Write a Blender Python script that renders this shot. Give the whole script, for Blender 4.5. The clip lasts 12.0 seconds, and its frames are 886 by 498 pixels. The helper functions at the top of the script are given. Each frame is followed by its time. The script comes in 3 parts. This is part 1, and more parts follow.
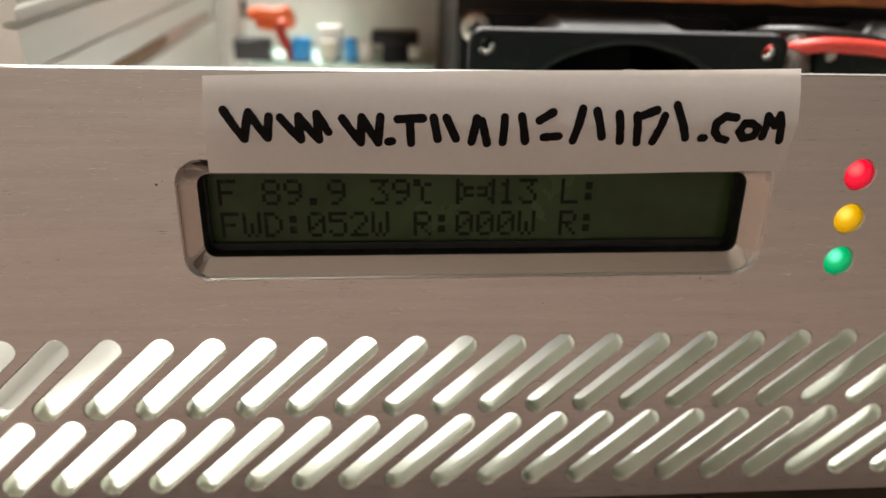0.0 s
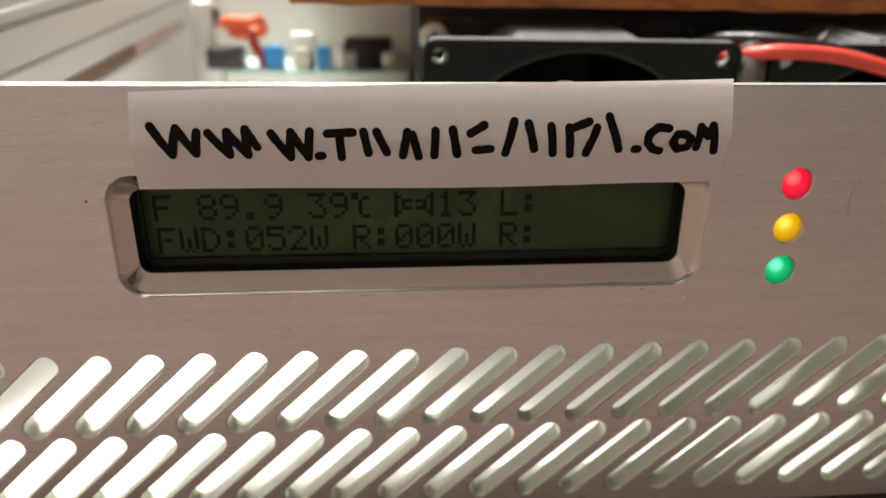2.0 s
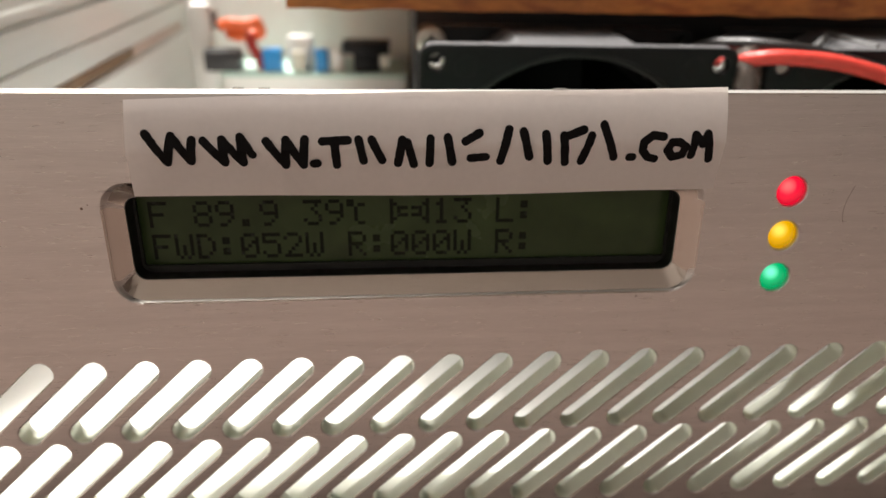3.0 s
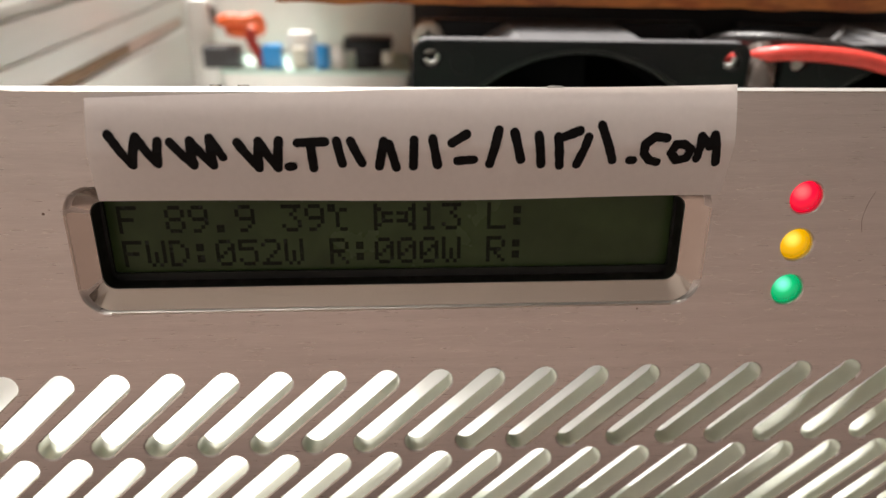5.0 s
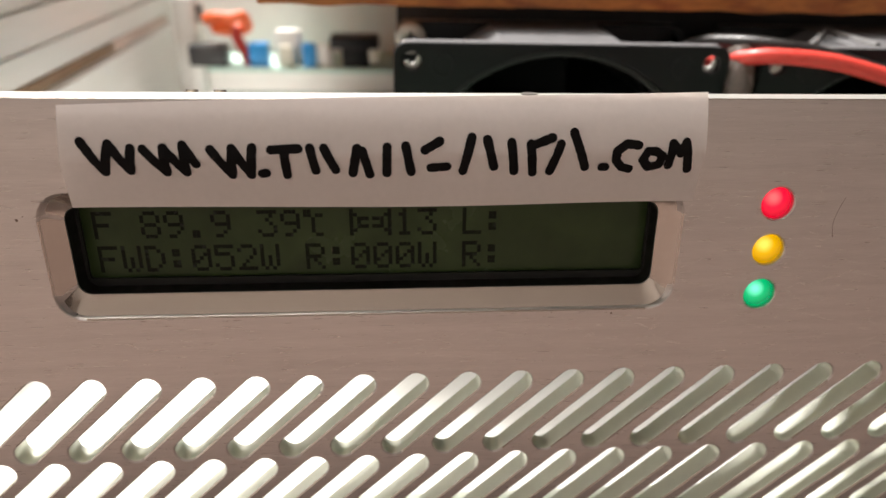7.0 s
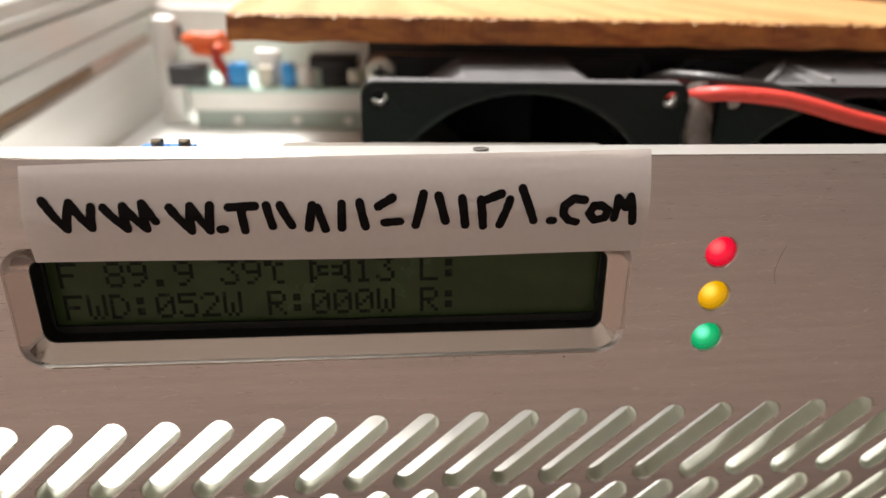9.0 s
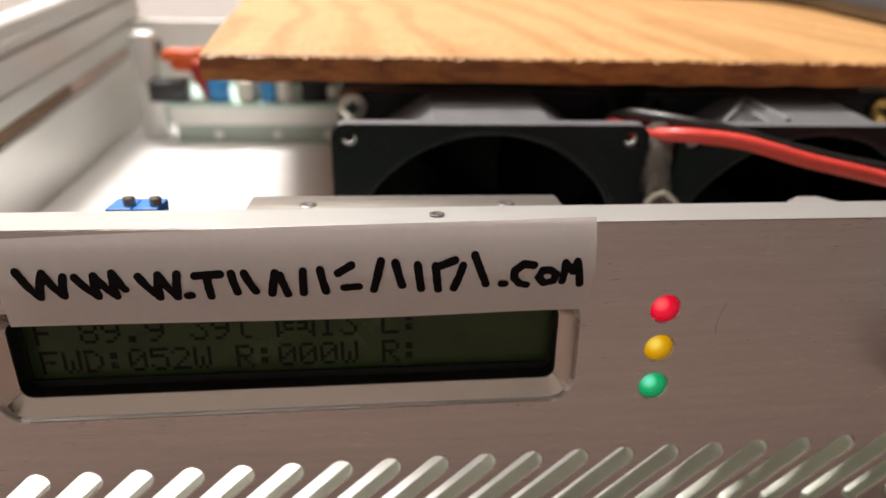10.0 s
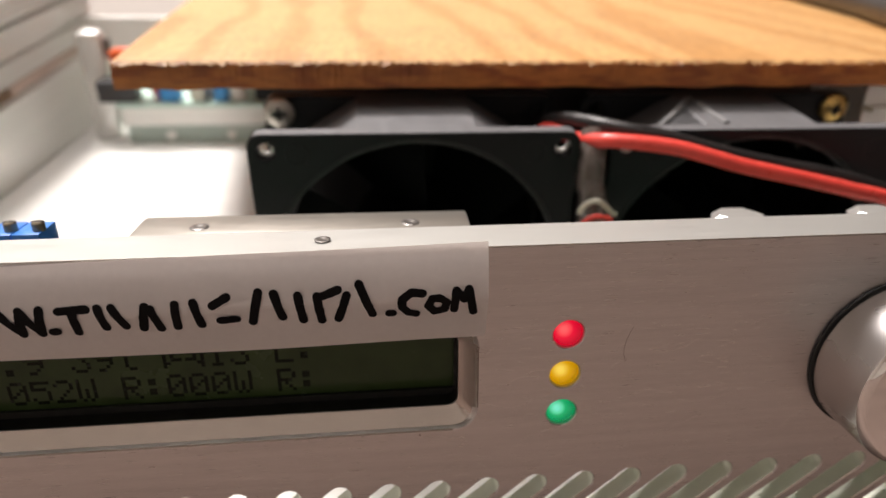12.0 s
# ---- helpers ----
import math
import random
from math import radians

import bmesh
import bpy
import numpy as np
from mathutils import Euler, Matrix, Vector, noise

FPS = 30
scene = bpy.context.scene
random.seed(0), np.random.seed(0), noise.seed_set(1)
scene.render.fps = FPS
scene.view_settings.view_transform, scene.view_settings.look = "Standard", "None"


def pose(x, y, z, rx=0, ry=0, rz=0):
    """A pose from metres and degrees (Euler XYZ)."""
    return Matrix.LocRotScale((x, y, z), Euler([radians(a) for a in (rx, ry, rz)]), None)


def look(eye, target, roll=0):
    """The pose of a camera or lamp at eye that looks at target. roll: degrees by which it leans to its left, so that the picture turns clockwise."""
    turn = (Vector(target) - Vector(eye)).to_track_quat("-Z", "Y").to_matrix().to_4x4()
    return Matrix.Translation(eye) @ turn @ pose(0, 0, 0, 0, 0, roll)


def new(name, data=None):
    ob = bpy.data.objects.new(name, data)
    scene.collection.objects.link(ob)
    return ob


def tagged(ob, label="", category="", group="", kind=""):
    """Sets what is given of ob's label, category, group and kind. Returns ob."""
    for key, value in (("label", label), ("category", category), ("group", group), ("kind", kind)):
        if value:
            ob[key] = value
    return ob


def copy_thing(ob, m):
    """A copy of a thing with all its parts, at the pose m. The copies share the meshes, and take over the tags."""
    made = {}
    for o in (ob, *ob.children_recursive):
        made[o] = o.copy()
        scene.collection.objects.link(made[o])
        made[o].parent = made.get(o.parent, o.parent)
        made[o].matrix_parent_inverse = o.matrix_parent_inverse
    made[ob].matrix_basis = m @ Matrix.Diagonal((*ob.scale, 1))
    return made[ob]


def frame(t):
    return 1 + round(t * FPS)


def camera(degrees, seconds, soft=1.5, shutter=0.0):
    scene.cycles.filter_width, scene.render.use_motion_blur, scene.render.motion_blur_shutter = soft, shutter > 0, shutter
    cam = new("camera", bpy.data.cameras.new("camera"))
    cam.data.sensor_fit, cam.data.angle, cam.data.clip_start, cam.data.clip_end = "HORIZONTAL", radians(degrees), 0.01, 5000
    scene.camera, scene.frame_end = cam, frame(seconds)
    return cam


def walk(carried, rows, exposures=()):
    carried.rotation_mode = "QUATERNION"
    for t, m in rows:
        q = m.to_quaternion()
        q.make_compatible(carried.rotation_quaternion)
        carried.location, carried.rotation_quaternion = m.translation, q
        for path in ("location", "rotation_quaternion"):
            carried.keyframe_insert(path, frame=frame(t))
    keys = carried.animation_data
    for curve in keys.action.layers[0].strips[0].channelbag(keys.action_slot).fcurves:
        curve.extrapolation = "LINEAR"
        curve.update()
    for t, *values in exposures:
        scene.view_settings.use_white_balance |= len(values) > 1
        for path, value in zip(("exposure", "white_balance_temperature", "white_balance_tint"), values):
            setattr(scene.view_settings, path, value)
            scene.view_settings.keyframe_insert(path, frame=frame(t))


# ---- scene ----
cam = camera(68.48, 12.0)
PATH = [
    (0, (-0.04873, -0.10437, 0.09651), (-0.04747, -0.08564, 0.08962), 1.4),
    (0.5, (-0.04577, -0.10484, 0.09651), (-0.04451, -0.08608, 0.08969), 1.0),
    (1, (-0.04317, -0.10449, 0.09725), (-0.04188, -0.08572, 0.09048), 0.8),
    (1.5, (-0.0402, -0.10409, 0.09894), (-0.03891, -0.08533, 0.09214), 0.8),
    (2, (-0.03846, -0.10379, 0.09812), (-0.03711, -0.08503, 0.09132), 0.9),
    (2.5, (-0.0386, -0.10342, 0.09771), (-0.03719, -0.08471, 0.09077), 1.0),
    (3, (-0.03782, -0.10355, 0.09931), (-0.03644, -0.08479, 0.09251), 1.0),
    (5, (-0.03332, -0.09636, 0.09863), (-0.03229, -0.07761, 0.09175), 0.9),
    (5.5, (-0.03128, -0.09514, 0.09943), (-0.03028, -0.07641, 0.09247), 0.7),
    (6, (-0.03016, -0.0965, 0.09972), (-0.02912, -0.0778, 0.09271), 0.5),
    (6.5, (-0.03035, -0.09598, 0.09986), (-0.02922, -0.07729, 0.09283), 0.8),
    (8.5, (-0.02985, -0.09904, 0.10485), (-0.02853, -0.08036, 0.09783), 1.2),
    (9, (-0.0246, -0.09729, 0.10922), (-0.02313, -0.07861, 0.10221), 1.1),
    (9.5, (-0.02097, -0.09873, 0.12045), (-0.01908, -0.08014, 0.11333), 1.8),
    (10, (-0.01939, -0.09847, 0.123), (-0.01764, -0.07997, 0.1156), 1.3),
    (10.5, (-0.01455, -0.09692, 0.12273), (-0.01273, -0.07856, 0.11501), 1.0),
    (11, (-0.01077, -0.09596, 0.1235), (-0.00896, -0.07762, 0.11573), 0.8),
    (11.5, (-0.00724, -0.095, 0.12452), (-0.00547, -0.07669, 0.11667), 0.5),
    (12, (-0.00089, -0.09225, 0.12717), (0.0009, -0.07392, 0.11937), 0.6),
]
walk(cam, [(t, look(eye, target, roll)) for t, eye, target, roll in PATH], exposures=[(0, 0.0, 6500, 6), (3.2, 0.0, 6500, 10), (5.0, 0.1, 6500, 11), (6.5, 0.1, 6500, 11), (8.5, 0.1, 6500, 11), (9.5, -0.3, 6550, 13), (10.0, -0.46, 6550, 14), (10.5, -0.5, 6600, 14), (12.0, -0.45, 6600, 15)])

from mathutils.geometry import delaunay_2d_cdt

# camera focus: close-up on the front panel
cam.data.dof.use_dof = True
cam.data.dof.focus_distance = 0.102
cam.data.dof.aperture_fstop = 13.0

# ---- light ----
world = bpy.data.worlds.new("room_air")
scene.world = world
world.use_nodes = True
world.node_tree.nodes["Background"].inputs[0].default_value = (1.0, 0.93, 0.86, 1)
world.node_tree.nodes["Background"].inputs[1].default_value = 0.0

# unseen wide overhead lamp, added as soft fill light
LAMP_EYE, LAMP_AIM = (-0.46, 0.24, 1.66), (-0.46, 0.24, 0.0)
lamp_data = bpy.data.lights.new("fill_lamp", "AREA")
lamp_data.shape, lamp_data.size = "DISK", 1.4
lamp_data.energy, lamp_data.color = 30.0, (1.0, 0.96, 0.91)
lamp = new("fill_lamp_light", lamp_data)
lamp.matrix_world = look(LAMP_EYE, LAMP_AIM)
# a compact downlight behind the case draws the sharp shadows inside it
SPOT_EYE = (-0.52, 0.71, 1.660)
spot_data = bpy.data.lights.new("downlight", "AREA")
spot_data.shape, spot_data.size = "DISK", 0.42
spot_data.energy, spot_data.color = 76.0, (1.0, 0.96, 0.91)
spot = new("downlight_light", spot_data)
spot.matrix_world = look(SPOT_EYE, (SPOT_EYE[0], SPOT_EYE[1], 0))

CM = 0.01


# ---- materials ----
def mat(name, color, rough=0.5, metal=0.0, spread=0.12, scale=60.0, stretch=(1, 1, 1), bump=0.0, fine=600.0, emit=0.0,
        coat=0.0, rough_var=0.1, second=None, spec=0.5):
    """A surface with colour and gloss varied at two scales in object space; second: colour of the worn or stained patches."""
    m = bpy.data.materials.new(name)
    m.use_nodes = True
    nt = m.node_tree
    b = nt.nodes["Principled BSDF"]
    b.inputs["Metallic"].default_value = metal
    b.inputs["Coat Weight"].default_value = coat
    b.inputs["Specular IOR Level"].default_value = spec
    tc = nt.nodes.new("ShaderNodeTexCoord")
    mp = nt.nodes.new("ShaderNodeMapping")
    mp.inputs["Scale"].default_value = stretch
    nt.links.new(tc.outputs["Object"], mp.inputs["Vector"])
    big = nt.nodes.new("ShaderNodeTexNoise")
    big.inputs["Scale"].default_value, big.inputs["Detail"].default_value = scale, 6
    small = nt.nodes.new("ShaderNodeTexNoise")
    small.inputs["Scale"].default_value, small.inputs["Detail"].default_value = fine, 4
    nt.links.new(mp.outputs[0], big.inputs["Vector"])
    nt.links.new(mp.outputs[0], small.inputs["Vector"])
    mixn = nt.nodes.new("ShaderNodeMath")
    mixn.operation = "ADD"
    nt.links.new(big.outputs["Fac"], mixn.inputs[0])
    nt.links.new(small.outputs["Fac"], mixn.inputs[1])
    ramp = nt.nodes.new("ShaderNodeMapRange")
    ramp.inputs["From Min"].default_value, ramp.inputs["From Max"].default_value = 0.6, 1.4
    nt.links.new(mixn.outputs[0], ramp.inputs["Value"])
    mix = nt.nodes.new("ShaderNodeMix")
    mix.data_type = "RGBA"
    lo = second or tuple(c * (1 - spread) for c in color)
    hi = tuple(min(1, c * (1 + spread)) for c in color)
    mix.inputs[6].default_value, mix.inputs[7].default_value = (*lo, 1), (*hi, 1)
    nt.links.new(ramp.outputs[0], mix.inputs[0])
    nt.links.new(mix.outputs[2], b.inputs["Base Color"])
    rr = nt.nodes.new("ShaderNodeMapRange")
    rr.inputs["From Min"].default_value, rr.inputs["From Max"].default_value = 0.3, 0.7
    rr.inputs["To Min"].default_value, rr.inputs["To Max"].default_value = max(0.02, rough - rough_var), min(1, rough + rough_var)
    nt.links.new(small.outputs["Fac"], rr.inputs["Value"])
    nt.links.new(rr.outputs[0], b.inputs["Roughness"])
    if bump:
        bp = nt.nodes.new("ShaderNodeBump")
        bp.inputs["Strength"].default_value, bp.inputs["Distance"].default_value = bump, 0.0004
        nt.links.new(small.outputs["Fac"], bp.inputs["Height"])
        nt.links.new(bp.outputs[0], b.inputs["Normal"])
    if emit:
        b.inputs["Emission Color"].default_value = (*color, 1)
        b.inputs["Emission Strength"].default_value = emit
    return m


BRUSHED = mat("brushed_aluminium", (0.57, 0.54, 0.525), 0.34, 0.92, 0.11, 45, (0.7, 1, 14), 0.10, 330, rough_var=0.09)
POLISHED = mat("polished_bevel", (0.52, 0.47, 0.43), 0.16, 0.97, 0.05, 30, (1, 1, 4), 0.03, 300, rough_var=0.05)
KNOB_METAL = mat("satin_knob_metal", (0.58, 0.56, 0.55), 0.27, 0.97, 0.03, 25, (1, 1, 1), 0.0, 60, rough_var=0.02)
MIRROR_RIM = mat("mirror_cut_rim", (0.80, 0.78, 0.76), 0.06, 1.0, 0.03, 40, (1, 1, 1), 0.0, 200, rough_var=0.02)
BARE = mat("milled_aluminium", (0.70, 0.715, 0.69), 0.36, 0.78, 0.012, 12, (0.5, 6, 6), 0.0, 160, rough_var=0.03)
SLOT_WALL = mat("milled_slot_wall", (0.68, 0.70, 0.61), 0.45, 0.30, 0.06, 90, (1, 1, 1), 0.05, 500, rough_var=0.05)
WALL_ALU = mat("case_aluminium", (0.82, 0.81, 0.78), 0.36, 0.40, 0.05, 20, (1, 0.1, 1), 0.0, 200, rough_var=0.03)
REAR_PAINT = mat("white_rear_paint", (0.91, 0.90, 0.86), 0.55, 0.0, 0.04, 25, (1, 1, 1), 0.02, 200)
WHITE_PLATE = mat("pale_plate", (0.86, 0.86, 0.83), 0.45, 0.0, 0.05, 25, (1, 1, 1), 0.02, 200)
BLACK_PLASTIC = mat("black_plastic", (0.010, 0.010, 0.011), 0.45, 0.0, 0.25, 80, (1, 1, 1), 0.10, 900, spec=0.22)
# near black: the shade inside the fans is put into this colour
SHADE_BLACK = mat("shade_black", (0.003, 0.003, 0.003), 0.95, 0.0, 0.2, 80, spec=0.03)
PALER_BLACK = mat("paler_black_plastic", (0.028, 0.028, 0.028), 0.4, 0.0, 0.25, 80, (1, 1, 1), 0.10, 900, spec=0.3)
# lighter than the black frame; also paints the lit top edges
MID_GREY = mat("mid_grey_plastic", (0.13, 0.13, 0.135), 0.5, 0.0, 0.12, 60, (1, 1, 1), 0.0, 300)
HEATSINK = mat("black_anodised", (0.012, 0.012, 0.013), 0.5, 0.3, 0.2, 60)
PAPER = mat("white_paper", (0.92, 0.88, 0.86), 0.75, 0.0, 0.03, 40, (1, 1, 1), 0.05, 900)
INK = mat("marker_ink", (0.004, 0.0035, 0.004), 0.7, 0.0, 0.4, 200, (1, 1, 1), 0.0, 1200, spec=0.12)
SPECK = mat("brown_speck", (0.14, 0.10, 0.08), 0.7, 0.0, 0.2, 200)
LCD_GREEN = mat("lcd_glass", (0.031, 0.053, 0.018), 0.20, 0.0, 0.3, 30, (1, 1, 1), 0.0, 120, spec=0.25)
LCD_DOT = mat("lcd_dot", (0.0060, 0.0105, 0.0042), 0.22, 0.0, 0.2, 60, spec=0.12)
LCD_BLACK = mat("lcd_frame_black", (0.006, 0.007, 0.006), 0.5, 0.0, 0.2, 60)


def led(name, body, glow, glint, at):
    """A tinted glowing lens; the lamp's highlight is painted into its glow around at."""
    m = mat(name, body, 0.14, 0.0, 0.06, 300, (1, 1, 1), 0.0, 900, coat=0.1, spec=0.4)
    nt = m.node_tree
    b = nt.nodes["Principled BSDF"]
    tc = nt.nodes.new("ShaderNodeTexCoord")
    far = nt.nodes.new("ShaderNodeVectorMath")
    far.operation = "DISTANCE"
    far.inputs[1].default_value = at
    nt.links.new(tc.outputs["Object"], far.inputs[0])
    r = nt.nodes.new("ShaderNodeValToRGB")
    e = r.color_ramp.elements
    e[0].position, e[0].color = 0.0, (*glint, 1)
    e[1].position, e[1].color = 1.0, (*(c * 0.55 for c in glow), 1)
    mid = e.new(0.45)
    mid.color = (*glow, 1)
    mr = nt.nodes.new("ShaderNodeMapRange")
    mr.inputs["From Min"].default_value, mr.inputs["From Max"].default_value = 0.0004, 0.0030
    nt.links.new(far.outputs["Value"], mr.inputs["Value"])
    nt.links.new(mr.outputs[0], r.inputs["Fac"])
    nt.links.new(r.outputs[0], b.inputs["Emission Color"])
    b.inputs["Emission Strength"].default_value = 1.2
    return m


RED_LED = led("red_led", (0.55, 0.004, 0.02), (0.78, 0.004, 0.035), (0.95, 0.13, 0.13), (0.0288, 0.0002, 0.0719))
YELLOW_LED = led("yellow_led", (0.50, 0.27, 0.002), (0.62, 0.33, 0.0), (0.90, 0.68, 0.10), (0.0287, 0.0002, 0.0640))
GREEN_LED = led("green_led", (0.0, 0.27, 0.09), (0.0, 0.40, 0.14), (0.20, 0.92, 0.62), (0.0286, 0.0002, 0.0561))
RUBBER = mat("black_rubber", (0.010, 0.010, 0.010), 0.6, 0.0, 0.2, 100)
RED_WIRE = mat("red_insulation", (0.68, 0.060, 0.045), 0.36, 0.0, 0.08, 120, (1, 1, 1), 0.03, 600, spec=0.5)
BLACK_WIRE = mat("black_insulation", (0.015, 0.014, 0.014), 0.36, 0.0, 0.2, 120, (1, 1, 1), 0.03, 600)
SLEEVE = mat("grey_sleeve", (0.11, 0.088, 0.078), 0.25, 0.0, 0.25, 90, (1, 1, 1), 0.2, 400, coat=0.4)
STEEL = mat("dull_steel", (0.43, 0.41, 0.37), 0.36, 0.85, 0.04, 40, (0.4, 3, 1), 0.0, 300, rough_var=0.03)
DARK_STEEL = mat("dark_screw_steel", (0.20, 0.19, 0.18), 0.35, 0.9, 0.15, 100)
BRASS = mat("brass", (0.75, 0.52, 0.18), 0.32, 0.9, 0.15, 100)
TRIM_SCREW = mat("tarnished_brass", (0.26, 0.22, 0.16), 0.35, 0.9, 0.15, 100)
BLUE = mat("blue_plastic", (0.035, 0.20, 0.62), 0.4, 0.0, 0.08, 120)
BLUE_CAP = mat("blue_capacitor", (0.02, 0.26, 0.62), 0.4, 0.0, 0.08, 120)
SKIRT = mat("grey_green_strip", (0.40, 0.48, 0.43), 0.4, 0.0, 0.08, 60)
# brown and pinkish reflections on the side wall, painted as strips
BROWN_REFLECTION = mat("brown_reflection", (0.24, 0.15, 0.085), 0.6, 0.0, 0.35, 40, (1, 0.3, 1), 0.05, 200)
PINK_REFLECTION = mat("pinkish_reflection", (0.66, 0.52, 0.45), 0.6, 0.0, 0.2, 40, (1, 0.3, 1), 0.05, 200)
GLINT_GREY = mat("chevron_grey", (0.17, 0.17, 0.17), 0.5, 0.0, 0.1, 80)
GREY_WIRE = mat("grey_insulation", (0.36, 0.35, 0.34), 0.5, 0.0, 0.1, 80)
PCB = mat("pale_green_board", (0.50, 0.68, 0.60), 0.45, 0.0, 0.12, 60)
PCB_DARK = mat("green_board", (0.06, 0.22, 0.12), 0.45, 0.0, 0.15, 60)
ORANGE = mat("orange_coil", (0.78, 0.13, 0.03), 0.45, 0.0, 0.15, 90)
DARK_RED = mat("dark_red_lead", (0.42, 0.03, 0.02), 0.45, 0.0, 0.15, 90)
DARK_BOX = mat("dark_grey_plastic", (0.045, 0.045, 0.047), 0.5, 0.0, 0.15, 90)
WHITE_PLASTIC = mat("white_plastic", (0.90, 0.89, 0.85), 0.45, 0.0, 0.05, 90)
IVORY = mat("ivory_plastic", (0.62, 0.60, 0.50), 0.45, 0.0, 0.1, 90)
CREAM_WALL = mat("cream_wall_paint", (0.84, 0.79, 0.74), 0.85, 0.0, 0.05, 3, (1, 1, 1), 0.1, 60)
CEILING = mat("ceiling_paint", (0.82, 0.80, 0.77), 0.9, 0.0, 0.03, 3, (1, 1, 1), 0.1, 60)
DIMMING_WALL = mat("dimming_wall_brown", (0.16, 0.125, 0.105), 0.85, 0.0, 0.08, 3, (1, 1, 1), 0.1, 60)
TABLE = mat("brown_table", (0.185, 0.135, 0.114), 0.5, 0.0, 0.25, 8, (1, 8, 1), 0.1, 120)
FLOOR = mat("brown_floor", (0.10, 0.066, 0.050), 0.6, 0.0, 0.2, 4, (1, 6, 1), 0.1, 60)


def wood(name, light, dark, ring, stretch, warp, stain=0.3, grain=0.35, turn=(0, 20, -14)):
    m = bpy.data.materials.new(name)
    m.use_nodes = True
    nt = m.node_tree
    b = nt.nodes["Principled BSDF"]
    b.inputs["Roughness"].default_value = 0.55
    tc = nt.nodes.new("ShaderNodeTexCoord")
    mp = nt.nodes.new("ShaderNodeMapping")
    mp.inputs["Scale"].default_value = stretch
    mp.inputs["Rotation"].default_value = [radians(a) for a in turn]
    nt.links.new(tc.outputs["Object"], mp.inputs["Vector"])
    wv = nt.nodes.new("ShaderNodeTexWave")
    wv.inputs["Scale"].default_value, wv.inputs["Distortion"].default_value = ring, warp
    wv.inputs["Detail"].default_value, wv.inputs["Detail Scale"].default_value = 3, 1.2
    fb = nt.nodes.new("ShaderNodeTexNoise")
    fb.inputs["Scale"].default_value, fb.inputs["Detail"].default_value = 260, 6
    nt.links.new(mp.outputs[0], wv.inputs["Vector"])
    nt.links.new(mp.outputs[0], fb.inputs["Vector"])
    r = nt.nodes.new("ShaderNodeValToRGB")
    r.color_ramp.elements[0].color, r.color_ramp.elements[1].color = (*dark, 1), (*light, 1)
    r.color_ramp.elements[0].position, r.color_ramp.elements[1].position = 0.0, 0.55
    nt.links.new(wv.outputs["Fac"], r.inputs["Fac"])
    mx = nt.nodes.new("ShaderNodeMix")
    mx.data_type, mx.blend_type = "RGBA", "MULTIPLY"
    mx.inputs[0].default_value = grain
    nt.links.new(r.outputs[0], mx.inputs[6])
    nt.links.new(fb.outputs["Color"], mx.inputs[7])
    fr = nt.nodes.new("ShaderNodeValToRGB")
    fr.color_ramp.elements[0].color, fr.color_ramp.elements[1].color = (0.45, 0.42, 0.4, 1), (1, 1, 1, 1)
    fr.color_ramp.elements[0].position, fr.color_ramp.elements[1].position = 0.35, 0.6
    nt.links.new(fb.outputs["Fac"], fr.inputs["Fac"])
    nt.links.new(fr.outputs[0], mx.inputs[7])
    st = nt.nodes.new("ShaderNodeTexNoise")
    st.inputs["Scale"].default_value, st.inputs["Detail"].default_value = 30, 5
    nt.links.new(tc.outputs["Object"], st.inputs["Vector"])
    sr = nt.nodes.new("ShaderNodeMapRange")
    sr.inputs["From Min"].default_value, sr.inputs["From Max"].default_value = 0.35, 0.65
    sr.inputs["To Min"].default_value, sr.inputs["To Max"].default_value = 1 - stain, 1.0
    nt.links.new(st.outputs["Fac"], sr.inputs["Value"])
    my = nt.nodes.new("ShaderNodeVectorMath")
    my.operation = "SCALE"
    nt.links.new(mx.outputs[2], my.inputs[0])
    nt.links.new(sr.outputs[0], my.inputs["Scale"])
    nt.links.new(my.outputs[0], b.inputs["Base Color"])
    bp = nt.nodes.new("ShaderNodeBump")
    bp.inputs["Strength"].default_value, bp.inputs["Distance"].default_value = 0.25, 0.0005
    nt.links.new(fb.outputs["Fac"], bp.inputs["Height"])
    nt.links.new(bp.outputs[0], b.inputs["Normal"])
    return m


WOOD_FACE = wood("orange_wood_face", (0.59, 0.335, 0.128), (0.50, 0.252, 0.080), 6.0, (2.2, 0.6, 1), 9.0, 0.10)
WOOD_EDGE = wood("brown_wood_edge", (0.50, 0.160, 0.028), (0.33, 0.085, 0.014), 16.0, (1.0, 1, 3.0), 18.0, 0.4, 0.35, (0, 32, -14))
WOOD_LOW = wood("orange_lower_ply", (0.50, 0.165, 0.030), (0.38, 0.105, 0.018), 14.0, (1.0, 1, 4.0), 10.0, 0.3, 0.5)
TORN_WOOD = wood("pale_torn_wood", (0.52, 0.29, 0.11), (0.36, 0.15, 0.045), 30.0, (2.0, 1, 1), 12.0, 0.35, 0.5)


